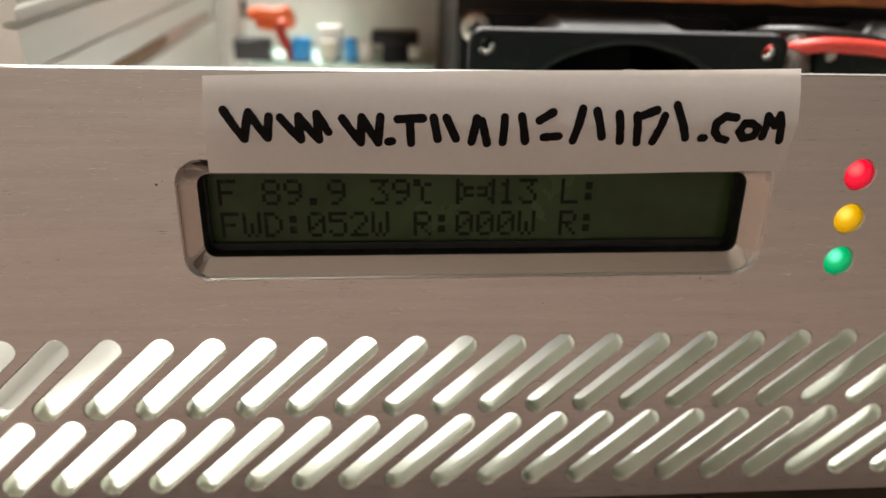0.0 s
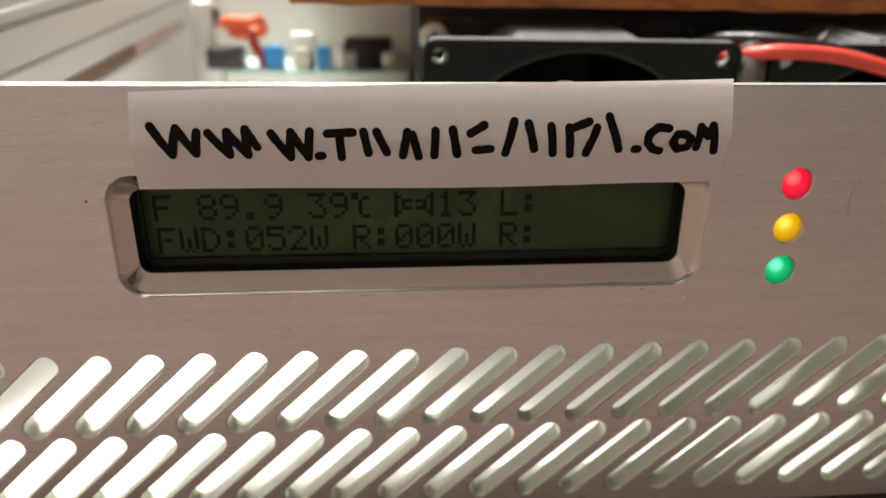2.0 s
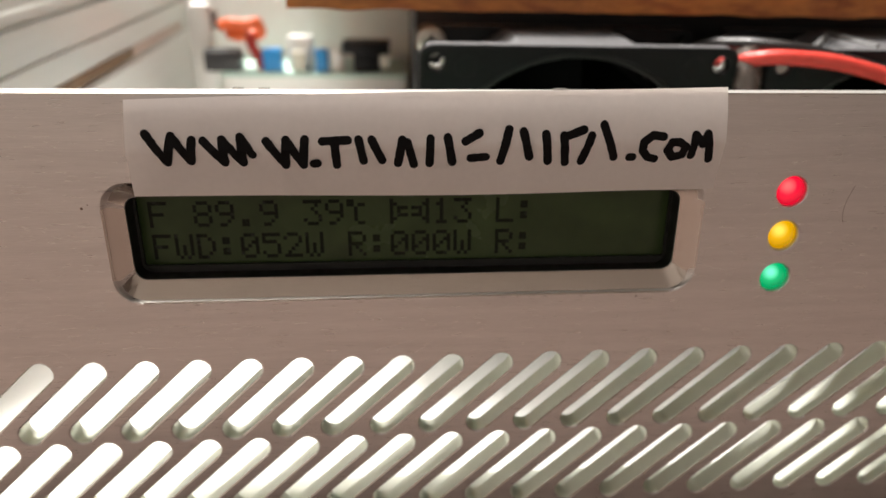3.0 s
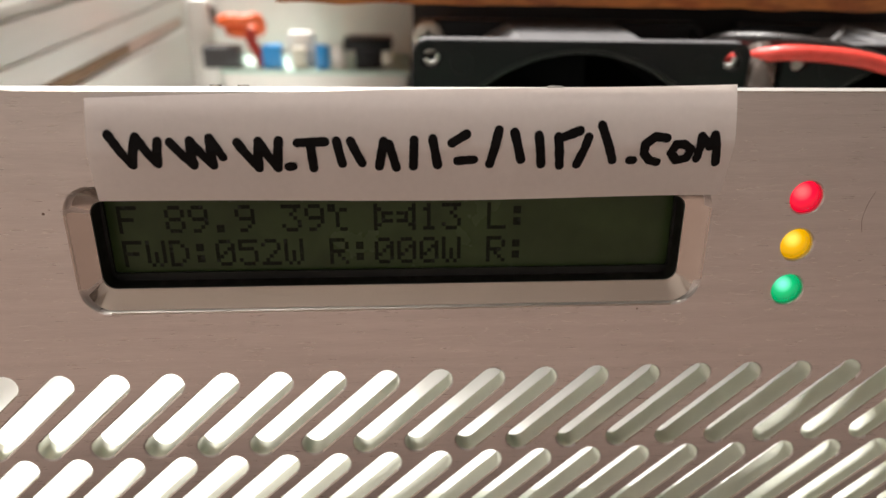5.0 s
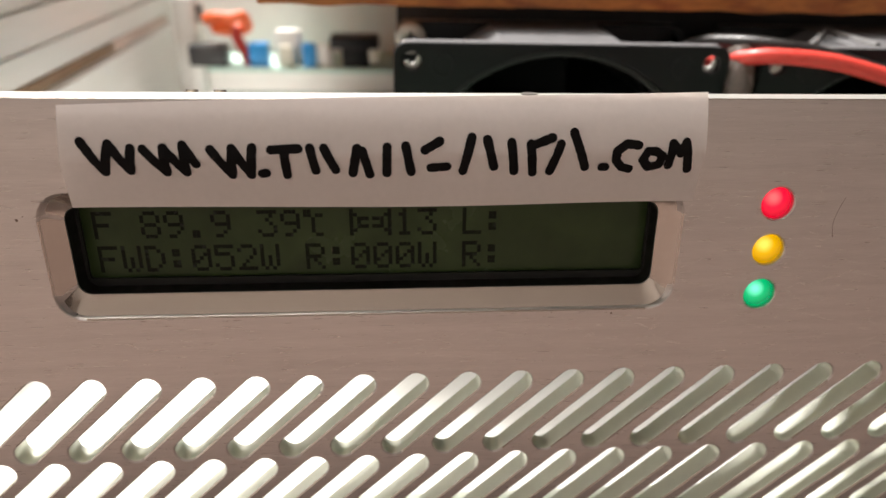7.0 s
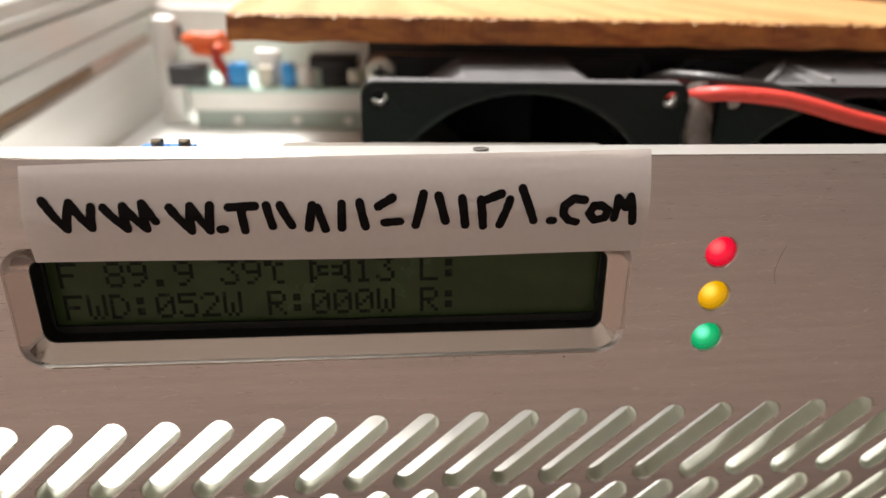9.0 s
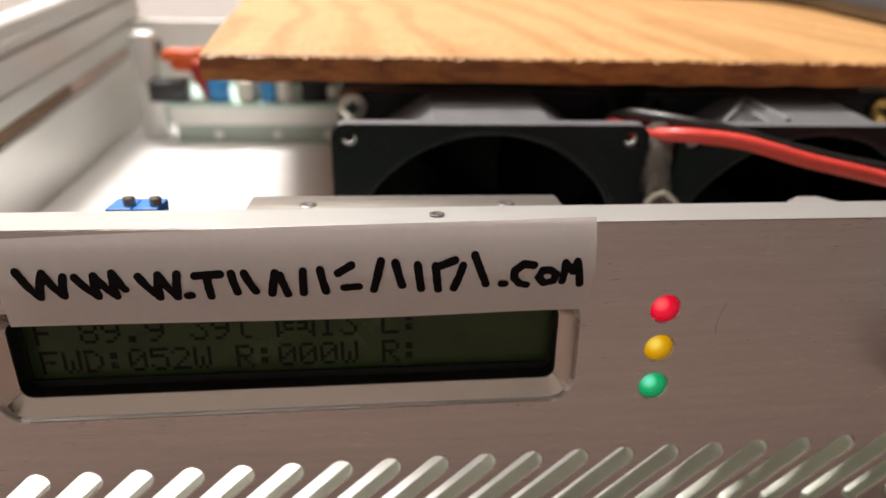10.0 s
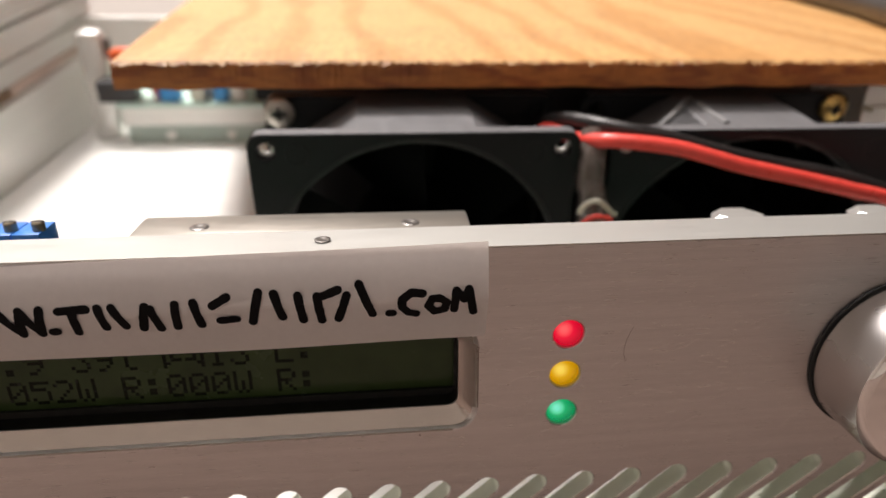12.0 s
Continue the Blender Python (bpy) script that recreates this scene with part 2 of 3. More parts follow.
# ---- mesh helpers (all sizes in centimetres) ----
def part(name, bm, material, parent=None, label="", m=None, smooth=True):
    """Links a bmesh given in centimetres as one mesh object, under a thing or a part."""
    bm.verts.ensure_lookup_table()
    for v in bm.verts:
        v.co *= CM
    bmesh.ops.recalc_face_normals(bm, faces=bm.faces)
    me = bpy.data.meshes.new(name)
    bm.to_mesh(me)
    bm.free()
    for mt in (material if isinstance(material, (list, tuple)) else [material]):
        me.materials.append(mt)
    if smooth:
        for p in me.polygons:
            p.use_smooth = True
        me.set_sharp_from_angle(angle=radians(35))
    ob = new(name, me)
    if parent:
        ob.parent = parent
    if m is not None:
        ob.matrix_local = m
    if label:
        ob["label"] = label
    return ob


def thing(name, label, category, group="", kind="", m=None):
    ob = new(name)
    ob.empty_display_size = 0.02
    if m is not None:
        ob.matrix_world = m
    return tagged(ob, label, category, group, kind)


def cpose(x, y, z, rx=0, ry=0, rz=0):
    return pose(x * CM, y * CM, z * CM, rx, ry, rz)


def box(bm, x0, x1, y0, y1, z0, z1, bevel=0.0, seg=2):
    r = bmesh.ops.create_cube(bm, size=1.0)
    for v in r["verts"]:
        v.co = Vector(((x0 + x1) / 2 + v.co.x * (x1 - x0), (y0 + y1) / 2 + v.co.y * (y1 - y0), (z0 + z1) / 2 + v.co.z * (z1 - z0)))
    if bevel:
        edges = list({e for v in r["verts"] for e in v.link_edges})
        bmesh.ops.bevel(bm, geom=edges, offset=bevel, segments=seg, affect="EDGES", profile=0.5)
    return bm


def boxes(*specs, bevel=0.0):
    bm = bmesh.new()
    for s in specs:
        box(bm, *s, bevel=bevel)
    return bm


def lathe(profile, n=32, axis="z", at=(0, 0, 0)):
    """A solid turned from (radius, height) pairs."""
    bm = bmesh.new()
    rings = []
    for r, h in profile:
        ring = []
        for i in range(n):
            a = 2 * math.pi * i / n
            p = (r * math.cos(a), r * math.sin(a), h)
            if axis == "y":
                p = (p[0], p[2], p[1])
            elif axis == "x":
                p = (p[2], p[0], p[1])
            ring.append(bm.verts.new(Vector(p) + Vector(at)))
        rings.append(ring)
    for a, b in zip(rings, rings[1:]):
        for i in range(n):
            bm.faces.new((a[i], a[(i + 1) % n], b[(i + 1) % n], b[i]))
    bm.faces.new(rings[0])
    bm.faces.new(rings[-1])
    return bm


def tube(points, r, n=14, steps=10, flat=1.0):
    """A round cord along a smooth line through the points."""
    pts = [Vector(p) for p in points]
    line = []
    for i in range(len(pts) - 1):
        p0, p1, p2, p3 = pts[max(i - 1, 0)], pts[i], pts[i + 1], pts[min(i + 2, len(pts) - 1)]
        for s in range(steps):
            t = s / steps
            line.append(0.5 * (2 * p1 + (p2 - p0) * t + (2 * p0 - 5 * p1 + 4 * p2 - p3) * t * t + (3 * p1 - p0 - 3 * p2 + p3) * t ** 3))
    line.append(pts[-1])
    bm = bmesh.new()
    rings, side = [], None
    for i, p in enumerate(line):
        d = (line[min(i + 1, len(line) - 1)] - line[max(i - 1, 0)]).normalized()
        if side is None:
            side = d.cross(Vector((0, 1, 0.013))).normalized()
        side = (side - d * side.dot(d)).normalized()
        up = d.cross(side)
        rings.append([bm.verts.new(p + r * (math.cos(a) * side + flat * math.sin(a) * up)) for a in (2 * math.pi * k / n for k in range(n))])
    for a, b in zip(rings, rings[1:]):
        for k in range(n):
            bm.faces.new((a[k], a[(k + 1) % n], b[(k + 1) % n], b[k]))
    bm.faces.new(rings[0])
    bm.faces.new(rings[-1])
    return bm


def loop_rect(x0, x1, z0, z1, r, n=6):
    out = []
    for cx, cz, a0 in ((x1 - r, z1 - r, 0), (x0 + r, z1 - r, 90), (x0 + r, z0 + r, 180), (x1 - r, z0 + r, 270)):
        out += [(cx + r * math.cos(radians(a0 + 90 * i / n)), cz + r * math.sin(radians(a0 + 90 * i / n))) for i in range(n + 1)]
    return out


def loop_circle(cx, cz, r, n=28):
    return [(cx + r * math.cos(2 * math.pi * i / n), cz + r * math.sin(2 * math.pi * i / n)) for i in range(n)]


def loop_slot(x0, z0, x1, z1, r, n=7):
    a = math.atan2(z1 - z0, x1 - x0)
    out = [(x1 + r * math.cos(a - math.pi / 2 + math.pi * i / n), z1 + r * math.sin(a - math.pi / 2 + math.pi * i / n)) for i in range(n + 1)]
    return out + [(x0 + r * math.cos(a + math.pi / 2 + math.pi * i / n), z0 + r * math.sin(a + math.pi / 2 + math.pi * i / n)) for i in range(n + 1)]


def offset(loop, d):
    """The loop moved outwards by d (the loops run anticlockwise)."""
    out, n = [], len(loop)
    for i in range(n):
        p, q, r = Vector(loop[i - 1]), Vector(loop[i]), Vector(loop[(i + 1) % n])
        a, b = (q - p).normalized(), (r - q).normalized()
        nrm = (Vector((a.y, -a.x)) + Vector((b.y, -b.x))).normalized()
        k = d / max(0.4, nrm.dot(Vector((a.y, -a.x))))
        out.append((q.x + nrm.x * k, q.y + nrm.y * k))
    return out


def sheet(bm, loops, y0, y1, edge=0.0):
    """A plate in the x-z plane from y0 to y1: the first loop is its outline, the others are holes; edge: softened rims."""
    faces = [offset(lp, -edge if i == 0 else edge) if edge else lp for i, lp in enumerate(loops)]
    pts, edges = [], []
    for lp in faces:
        b = len(pts)
        pts += [Vector(p) for p in lp]
        edges += [(b + i, b + (i + 1) % len(lp)) for i in range(len(lp))]
    vs, _, tris, _, _, _ = delaunay_2d_cdt(pts, edges, [], 1, 1e-7)
    limits = [(min(p[0] for p in lp), max(p[0] for p in lp), min(p[1] for p in lp), max(p[1] for p in lp)) for lp in faces]

    def within(c, lp, lim):
        if not (lim[0] <= c.x <= lim[1] and lim[2] <= c.y <= lim[3]):
            return False
        inside = False
        for (xa, za), (xb, zb) in zip(lp, lp[1:] + lp[:1]):
            if (za > c.y) != (zb > c.y) and c.x < (xb - xa) * (c.y - za) / (zb - za) + xa:
                inside = not inside
        return inside
    solid = []
    for t in tris:
        c = (vs[t[0]] + vs[t[1]] + vs[t[2]]) / 3
        if within(c, faces[0], limits[0]) and not any(within(c, lp, lim) for lp, lim in zip(faces[1:], limits[1:])):
            solid.append(t)
    tris = solid
    for y in (y0, y1):
        made = [bm.verts.new((v.x, y, v.y)) for v in vs]
        for t in tris:
            bm.faces.new([made[k] for k in t])
    for lp, fl in zip(loops, faces):
        if edge:
            bridge(bm, fl, y0, lp, y0 + edge)
            bridge(bm, lp, y0 + edge, lp, y1 - edge)
            bridge(bm, lp, y1 - edge, fl, y1)
        else:
            bridge(bm, lp, y0, lp, y1)
    bmesh.ops.remove_doubles(bm, verts=bm.verts[:], dist=1e-5)
    return bm


def bridge(bm, la, ya, lb, yb):
    a = [bm.verts.new((x, ya, z)) for x, z in la]
    b = [bm.verts.new((x, yb, z)) for x, z in lb]
    n = len(a)
    for i in range(n):
        bm.faces.new((a[i], a[(i + 1) % n], b[(i + 1) % n], b[i]))
    return bm


# ---- the room ----
def build_room():
    table = tagged(part("table", boxes((-70, 80, -62, 90, -4.0, -0.55), bevel=0.3), TABLE), "brown wooden table top under the open case", "table")
    tagged(part("floor", boxes((-220, 220, -220, 220, -80, -76)), FLOOR, smooth=False), kind="structure", label="brown wooden floor of the room", category="floor")
    for i, s in enumerate(((-69, -63, -60, -54), (71, 77, -60, -54), (-69, -63, 82, 88), (71, 77, 82, 88))):
        part("leg", boxes((s[0], s[1], s[2], s[3], -76, -4.0), bevel=0.3), TABLE, table)
    # unseen walls close the room; the east one is darkened to dim panel reflections
    for nm, s in (("wall_north", (-224, 224, 220, 224, -80, 172)), ("wall_south", (-224, 224, -224, -220, -80, 172)),
                  ("wall_west", (-224, -220, -220, 220, -80, 172)), ("wall_east", (220, 224, -220, 220, -80, 172))):
        east = nm == "wall_east"
        tagged(part(nm, boxes(s), DIMMING_WALL if east else CREAM_WALL, smooth=False), kind="structure", label="unseen wall, dark brown to dim panel reflections" if east else "plain warm cream painted wall", category="wall")
    tagged(part("ceiling", boxes((-224, 224, -224, 224, 172, 176)), CEILING, smooth=False), kind="structure", label="plain white ceiling", category="ceiling")


build_room()


def build_overhead_lamps():
    # housing added above the unseen fill lamp
    fx = thing("fill_lamp", "unseen wide round fill lamp added under the ceiling", "lamp", m=cpose(-46, 24, 0))
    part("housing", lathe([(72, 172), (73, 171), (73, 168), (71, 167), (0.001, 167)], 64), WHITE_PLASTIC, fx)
    down = thing("downlight", "small round white downlight under the ceiling", "lamp", m=cpose(-52, 71, -0.8))
    part("can", lathe([(22, 172), (22.5, 171), (22.5, 167.5), (21.5, 167), (0.001, 167)], 40), WHITE_PLASTIC, down)


build_overhead_lamps()

# ---- the case ----
PANEL_TOP, PANEL_BOTTOM, PANEL_BACK = 8.83, 0.42, 1.13
case = thing("transmitter_case", "open silver aluminium equipment case with slotted front panel on table", "equipment case")
CASE = cpose(0, 1.0, 0, 5.2, 0, 0)
# the front panel is turned slightly to fit the camera's view
PANEL = cpose(-3.5, 0, 5.3, 0, -0.69, 0) @ cpose(3.5, 0, -5.3)


def slot_rows():
    loops = []
    for k in range(-3, 29):
        xt = -10.90 + 0.9 * k
        up = 0.015 + 0.006 * max(0.0, -3.5 - xt) + 0.003 * max(0.0, xt - 3.0)
        for top, bot in ((3.92, 2.69), (2.25, 1.02)):
            loops.append(loop_slot(xt - 1.35, bot + up, xt - 0.03, top + up, 0.208))
    return loops


LED_SPOTS = ((2.97, 7.09), (2.96, 6.30), (2.95, 5.51))
SLOT_BACK = 0.42


def build_front_panel():
    bm = bmesh.new()
    outer = loop_rect(-8.50, 1.435, 5.295, 7.36, 0.42)
    inner = loop_rect(-8.25, 1.14, 5.61, 7.08, 0.2)
    holes = [outer] + slot_rows() + [loop_circle(x, z, 0.266) for x, z in LED_SPOTS]
    sheet(bm, [loop_rect(-15.2, 26, PANEL_BOTTOM, PANEL_TOP, 0.06)] + holes, 0.0, SLOT_BACK, 0.022)
    rim = loop_rect(-8.44, 1.375, 5.302, 7.33, 0.37)
    bridge(bm, loop_rect(-8.52, 1.455, 5.275, 7.38, 0.44), 0.004, rim, 0.11)
    bridge(bm, rim, 0.11, inner, 0.27)
    bridge(bm, inner, 0.27, inner, 0.62)
    # thick upper body and lower foot behind the slotted skin
    sheet(bm, [loop_rect(-15.2, 26, 4.75, PANEL_TOP - 0.003, 0.06), loop_rect(-9.2, 2.0, 5.0, 7.9, 0.3)] + [loop_circle(x, z, 0.3) for x, z in LED_SPOTS], SLOT_BACK - 0.03, PANEL_BACK)
    box(bm, -15.2, 26, SLOT_BACK - 0.01, PANEL_BACK, PANEL_BOTTOM, 0.62)
    bmesh.ops.recalc_face_normals(bm, faces=bm.faces)
    for v in bm.verts:
        if v.co.z > 8.5:
            v.co.z -= 0.062 * v.co.y + 0.007 * max(0.0, v.co.x + 3.5)  # top lowered to the back and levelled to the east to fit the camera's view
    for f in bm.faces:
        if abs(f.normal.y) < 0.3 and f.calc_center_median().z < 4.4:
            f.material_index = 3  # inside of the slots
        elif abs(f.normal.y) < 0.3:
            f.material_index = 1  # milled rims and slot walls
        elif abs(f.normal.y) < 0.97 and f.calc_area() > 0.02:
            f.material_index = 2  # sloping bevel round the display
    part("front_panel", bm, [BRUSHED, BARE, POLISHED, SLOT_WALL], case, "brushed silver front panel with two rows of slanted slots", PANEL)
    for i, (x, z, r) in enumerate(((0.44, 5.215, 0.02), (-8.80, 6.97, 0.026), (-8.70, 7.03, 0.012))):
        part("speck", lathe([(r, 0.004), (r * 0.9, -0.003), (r * 0.4, -0.005)], 9, "y", (x, 0, z)), SPECK, case, "tiny dark speck of dirt", PANEL)
    part("scratch", tube([(4.07, 0.002, 7.18), (3.99, 0.002, 6.97), (3.95, 0.002, 6.72), (4.0, 0.002, 6.5)], 0.006, 6, 5, 0.6), SPECK, case, "thin curved scratch", PANEL)
    part("top_screw", lathe([(0.13, 8.836), (0.13, 8.852), (0.11, 8.858), (0.07, 8.859), (0.05, 8.848), (0.0001, 8.848)], 20, at=(-1.03, 0.55, -0.095)), DARK_STEEL, case, "small dark steel screw", PANEL)


build_front_panel()

FONT = {
    "F": "11111 10000 10000 11110 10000 10000 10000", "8": "01110 10001 10001 01110 10001 10001 01110",
    "9": "01110 10001 10001 01111 00001 00010 01100", ".": "00000 00000 00000 00000 00000 01100 01100",
    "3": "11111 00010 00100 00010 00001 10001 01110", "C": "11000 11011 00100 00100 00100 00100 00011",
    "1": "00100 01100 00100 00100 00100 00100 01110", "L": "10000 10000 10000 10000 10000 10000 11111",
    ":": "00000 01100 01100 00000 01100 01100 00000", "W": "10001 10001 10001 10101 10101 10101 01010",
    "D": "11100 10010 10001 10001 10001 10010 11100", "0": "01110 10001 10011 10101 11001 10001 01110",
    "5": "11111 10000 11110 00001 00001 10001 01110", "2": "01110 10001 00001 00010 00100 01000 11111",
    "R": "11110 10001 10001 11110 10100 10010 10001", "<": "10000 11000 10111 10100 10111 11000 10000",
    ">": "00001 00011 11101 00101 11101 00011 00001", " ": "00000 00000 00000 00000 00000 00000 00000",
}


def dot_text(text, x0, z0, y):
    bm = bmesh.new()
    for c, ch in enumerate(text):
        for r, bits in enumerate(FONT[ch].split()):
            for k, bit in enumerate(bits):
                if bit == "1":
                    x, z = x0 + 0.376 * c + 0.064 * k, z0 - 0.0665 * r
                    vs = [bm.verts.new((x + a, y, z + b)) for a, b in ((0, 0), (0.0625, 0), (0.0625, -0.065), (0, -0.065))]
                    bm.faces.new(vs)
    return bm


def build_display():
    lcd = part("display", boxes((-8.3, 1.2, 0.68, 0.80, 5.5, 7.2)), LCD_GREEN, case, "dark green two-line character display", PANEL, smooth=False)
    bm = bmesh.new()
    frame_in = loop_rect(-8.2, 1.10, 5.74, 7.06, 0.05)
    sheet(bm, [loop_rect(-8.7, 1.6, 5.2, 7.6, 0.2), frame_in], 0.60, 0.66)
    inner = loop_rect(-8.245, 1.135, 5.615, 7.075, 0.2)
    bridge(bm, inner, 0.29, inner, 0.62)
    part("display_frame", bm, LCD_BLACK, lcd, "black inner frame of the display")
    part("display_text", dot_text("F 89.9 39C <>13 L:", -8.04, 6.88, 0.677), LCD_DOT, lcd, "dark dot-matrix reading F 89.9 39C 13 L:")
    part("display_text", dot_text("FWD:052W R:000W R:", -8.04, 6.29, 0.677), LCD_DOT, lcd, "dark dot-matrix reading FWD:052W R:000W R:")


build_display()


def build_leds():
    for (x, z), m, nm in zip(LED_SPOTS, (RED_LED, YELLOW_LED, GREEN_LED), ("red", "yellow", "green")):
        prof = [(0.262, 0.5), (0.262, 0.085), (0.25, 0.066), (0.22, 0.040), (0.175, 0.016), (0.12, -0.002), (0.06, -0.012), (0.0001, -0.015)]
        part("indicator_light", lathe(prof, 32, "y", (x, 0, z)), m, case, f"glowing {nm} round indicator light", PANEL)


build_leds()


def build_knob():
    part("knob_ring", lathe([(1.49, 0.004), (1.545, -0.004), (1.555, -0.025), (1.545, -0.055), (1.49, -0.065)], 72, "y", (8.94, 0, 6.33)), RUBBER, case, "black ring behind the knob", PANEL)
    knob = part("knob", lathe([(1.44, -0.07), (1.50, -0.10), (1.505, -0.16), (1.49, -1.16), (1.482, -1.19)], 96, "y", (8.94, 0, 6.33)), KNOB_METAL, case, "large smooth silver turning knob", PANEL)
    part("knob_rim", lathe([(1.482, -1.188), (1.46, -1.225), (1.385, -1.285), (1.36, -1.29)], 96, "y", (8.94, 0, 6.33)), MIRROR_RIM, knob, "polished rim of the knob")
    part("knob_face", lathe([(1.362, -1.288), (1.34, -1.275), (0.8, -1.262), (0.0001, -1.26)], 96, "y", (8.94, 0, 6.33)), KNOB_METAL, knob)


build_knob()


def build_shell():
    # extruded side wall with long grooves; it rises towards the back
    profile = [(0.0, 4.95), (0.0, 5.02), (0.12, 5.08), (0.14, 5.50), (0.0, 5.56), (-0.12, 5.60), (-0.12, 6.06), (0.0, 6.12), (0.0, 6.88), (-0.16, 6.92), (-0.16, 7.02), (0.0, 7.06),
               (0.0, 8.02), (-0.30, 8.05), (-0.30, 8.20), (0.06, 8.24), (0.06, 8.48), (0.16, 8.62), (0.16, 9.05), (0.08, 9.14), (-0.7, 9.14), (-0.8, 9.05)]

    def wall(sign):
        bm = bmesh.new()
        ends = []
        for y, low in ((7.2, -0.8), (27, -3.55)):
            ends.append([bm.verts.new((sign * x, y, z)) for x, z in [(-0.8, low), (0.0, low)] + profile])
        a, b = ends
        for i in range(len(a)):
            bm.faces.new((a[i], a[(i + 1) % len(a)], b[(i + 1) % len(a)], b[i]))
        bm.faces.new(a)
        bm.faces.new(b)
        return bm
    # starts well behind the panel, so light reaches the floor behind the slots
    side = part("side_wall", wall(1), WALL_ALU, case, "grooved pale aluminium side wall", cpose(-14.4, 1.13, 0, 8, 0, 0))
    # coloured strips stand for warm reflections along the groove
    part("reflection_strip", boxes((-0.125, -0.04, 3.5, 17.9, 5.64, 6.02), bevel=0.02), BROWN_REFLECTION, side, "brown reflection on the wall, painted as a groove strip")
    part("reflection_strip", boxes((-0.125, -0.05, 17.92, 24.6, 5.64, 6.02), bevel=0.02), PINK_REFLECTION, side, "pinkish reflection on the wall, painted as a groove strip")
    part("side_wall", wall(-1), WALL_ALU, case, "grooved pale aluminium side wall", cpose(25, 1.13, 0, 8, 0, 0))
    # unseen low plate, added in place of the wall's front end
    part("filler_cheek", boxes((-15.2, -14.4, 1.135, 8.6, 0.5, 4.4), bevel=0.04), WALL_ALU, case, "unseen low plate added ahead of the shortened side wall")
    part("rear_wall", boxes((-15, 25, 25.6, 26.0, 0.2, 8.3), bevel=0.05), REAR_PAINT, case, "white painted rear wall", CASE)
    part("corner_post", boxes((-13.5, -12.3, 21.8, 23.0, 0.3, 8.3), bevel=0.4), WALL_ALU, case, "rounded pale corner post", CASE)
    # solid dark block painted in for the shaded notch
    part("shade_block", boxes((-12.38, -12.12, 22.0, 22.5, 7.1, 7.9), bevel=0.08), DARK_STEEL, case, "dark block for the shade in the gap by the post", CASE)
    part("bottom_plate", boxes((-15.2, 25, 0.4, 26, -0.05, 0.18)), REAR_PAINT, case, "pale bottom plate", cpose(0, 0.6, 0.35))
    part("inner_deck", boxes((-14.35, -3.3, 9.5, 25.6, 3.25, 3.45), bevel=0.04), WHITE_PLATE, case, "flat pale inner deck plate", CASE)
    # added to give the pale lit interior beside the fans
    part("filler_plate", boxes((13.75, 24.6, 8.4, 8.6, 0.5, 9.9), (13.75, 24.6, 8.0, 8.4, 9.2, 9.35), bevel=0.03), WALL_ALU, case, "pale plate added for the lit interior beside the fans")
    for x, y in ((-13, 3), (24, 3), (-13, 24), (24, 24)):
        part("foot", lathe([(0.6, -0.55), (0.7, -0.3), (0.7, 0.36)], 20, at=(x, y, 0)), RUBBER, case, "black rubber foot")


build_shell()


# ---- paper label ----
def label_y(x, z):
    """How far the creased paper stands off the panel."""
    fold = 7.86 + 0.02 * (x + 7.9)
    if z >= fold:
        k = (z - fold) / (8.8 - fold)
        return -0.215 + 0.19 * k - 0.02 * math.sin(math.pi * k)
    return -0.215 + 0.16 * (fold - z) / 0.72 + 0.012 * math.sin(1.3 * x) * (fold - z)


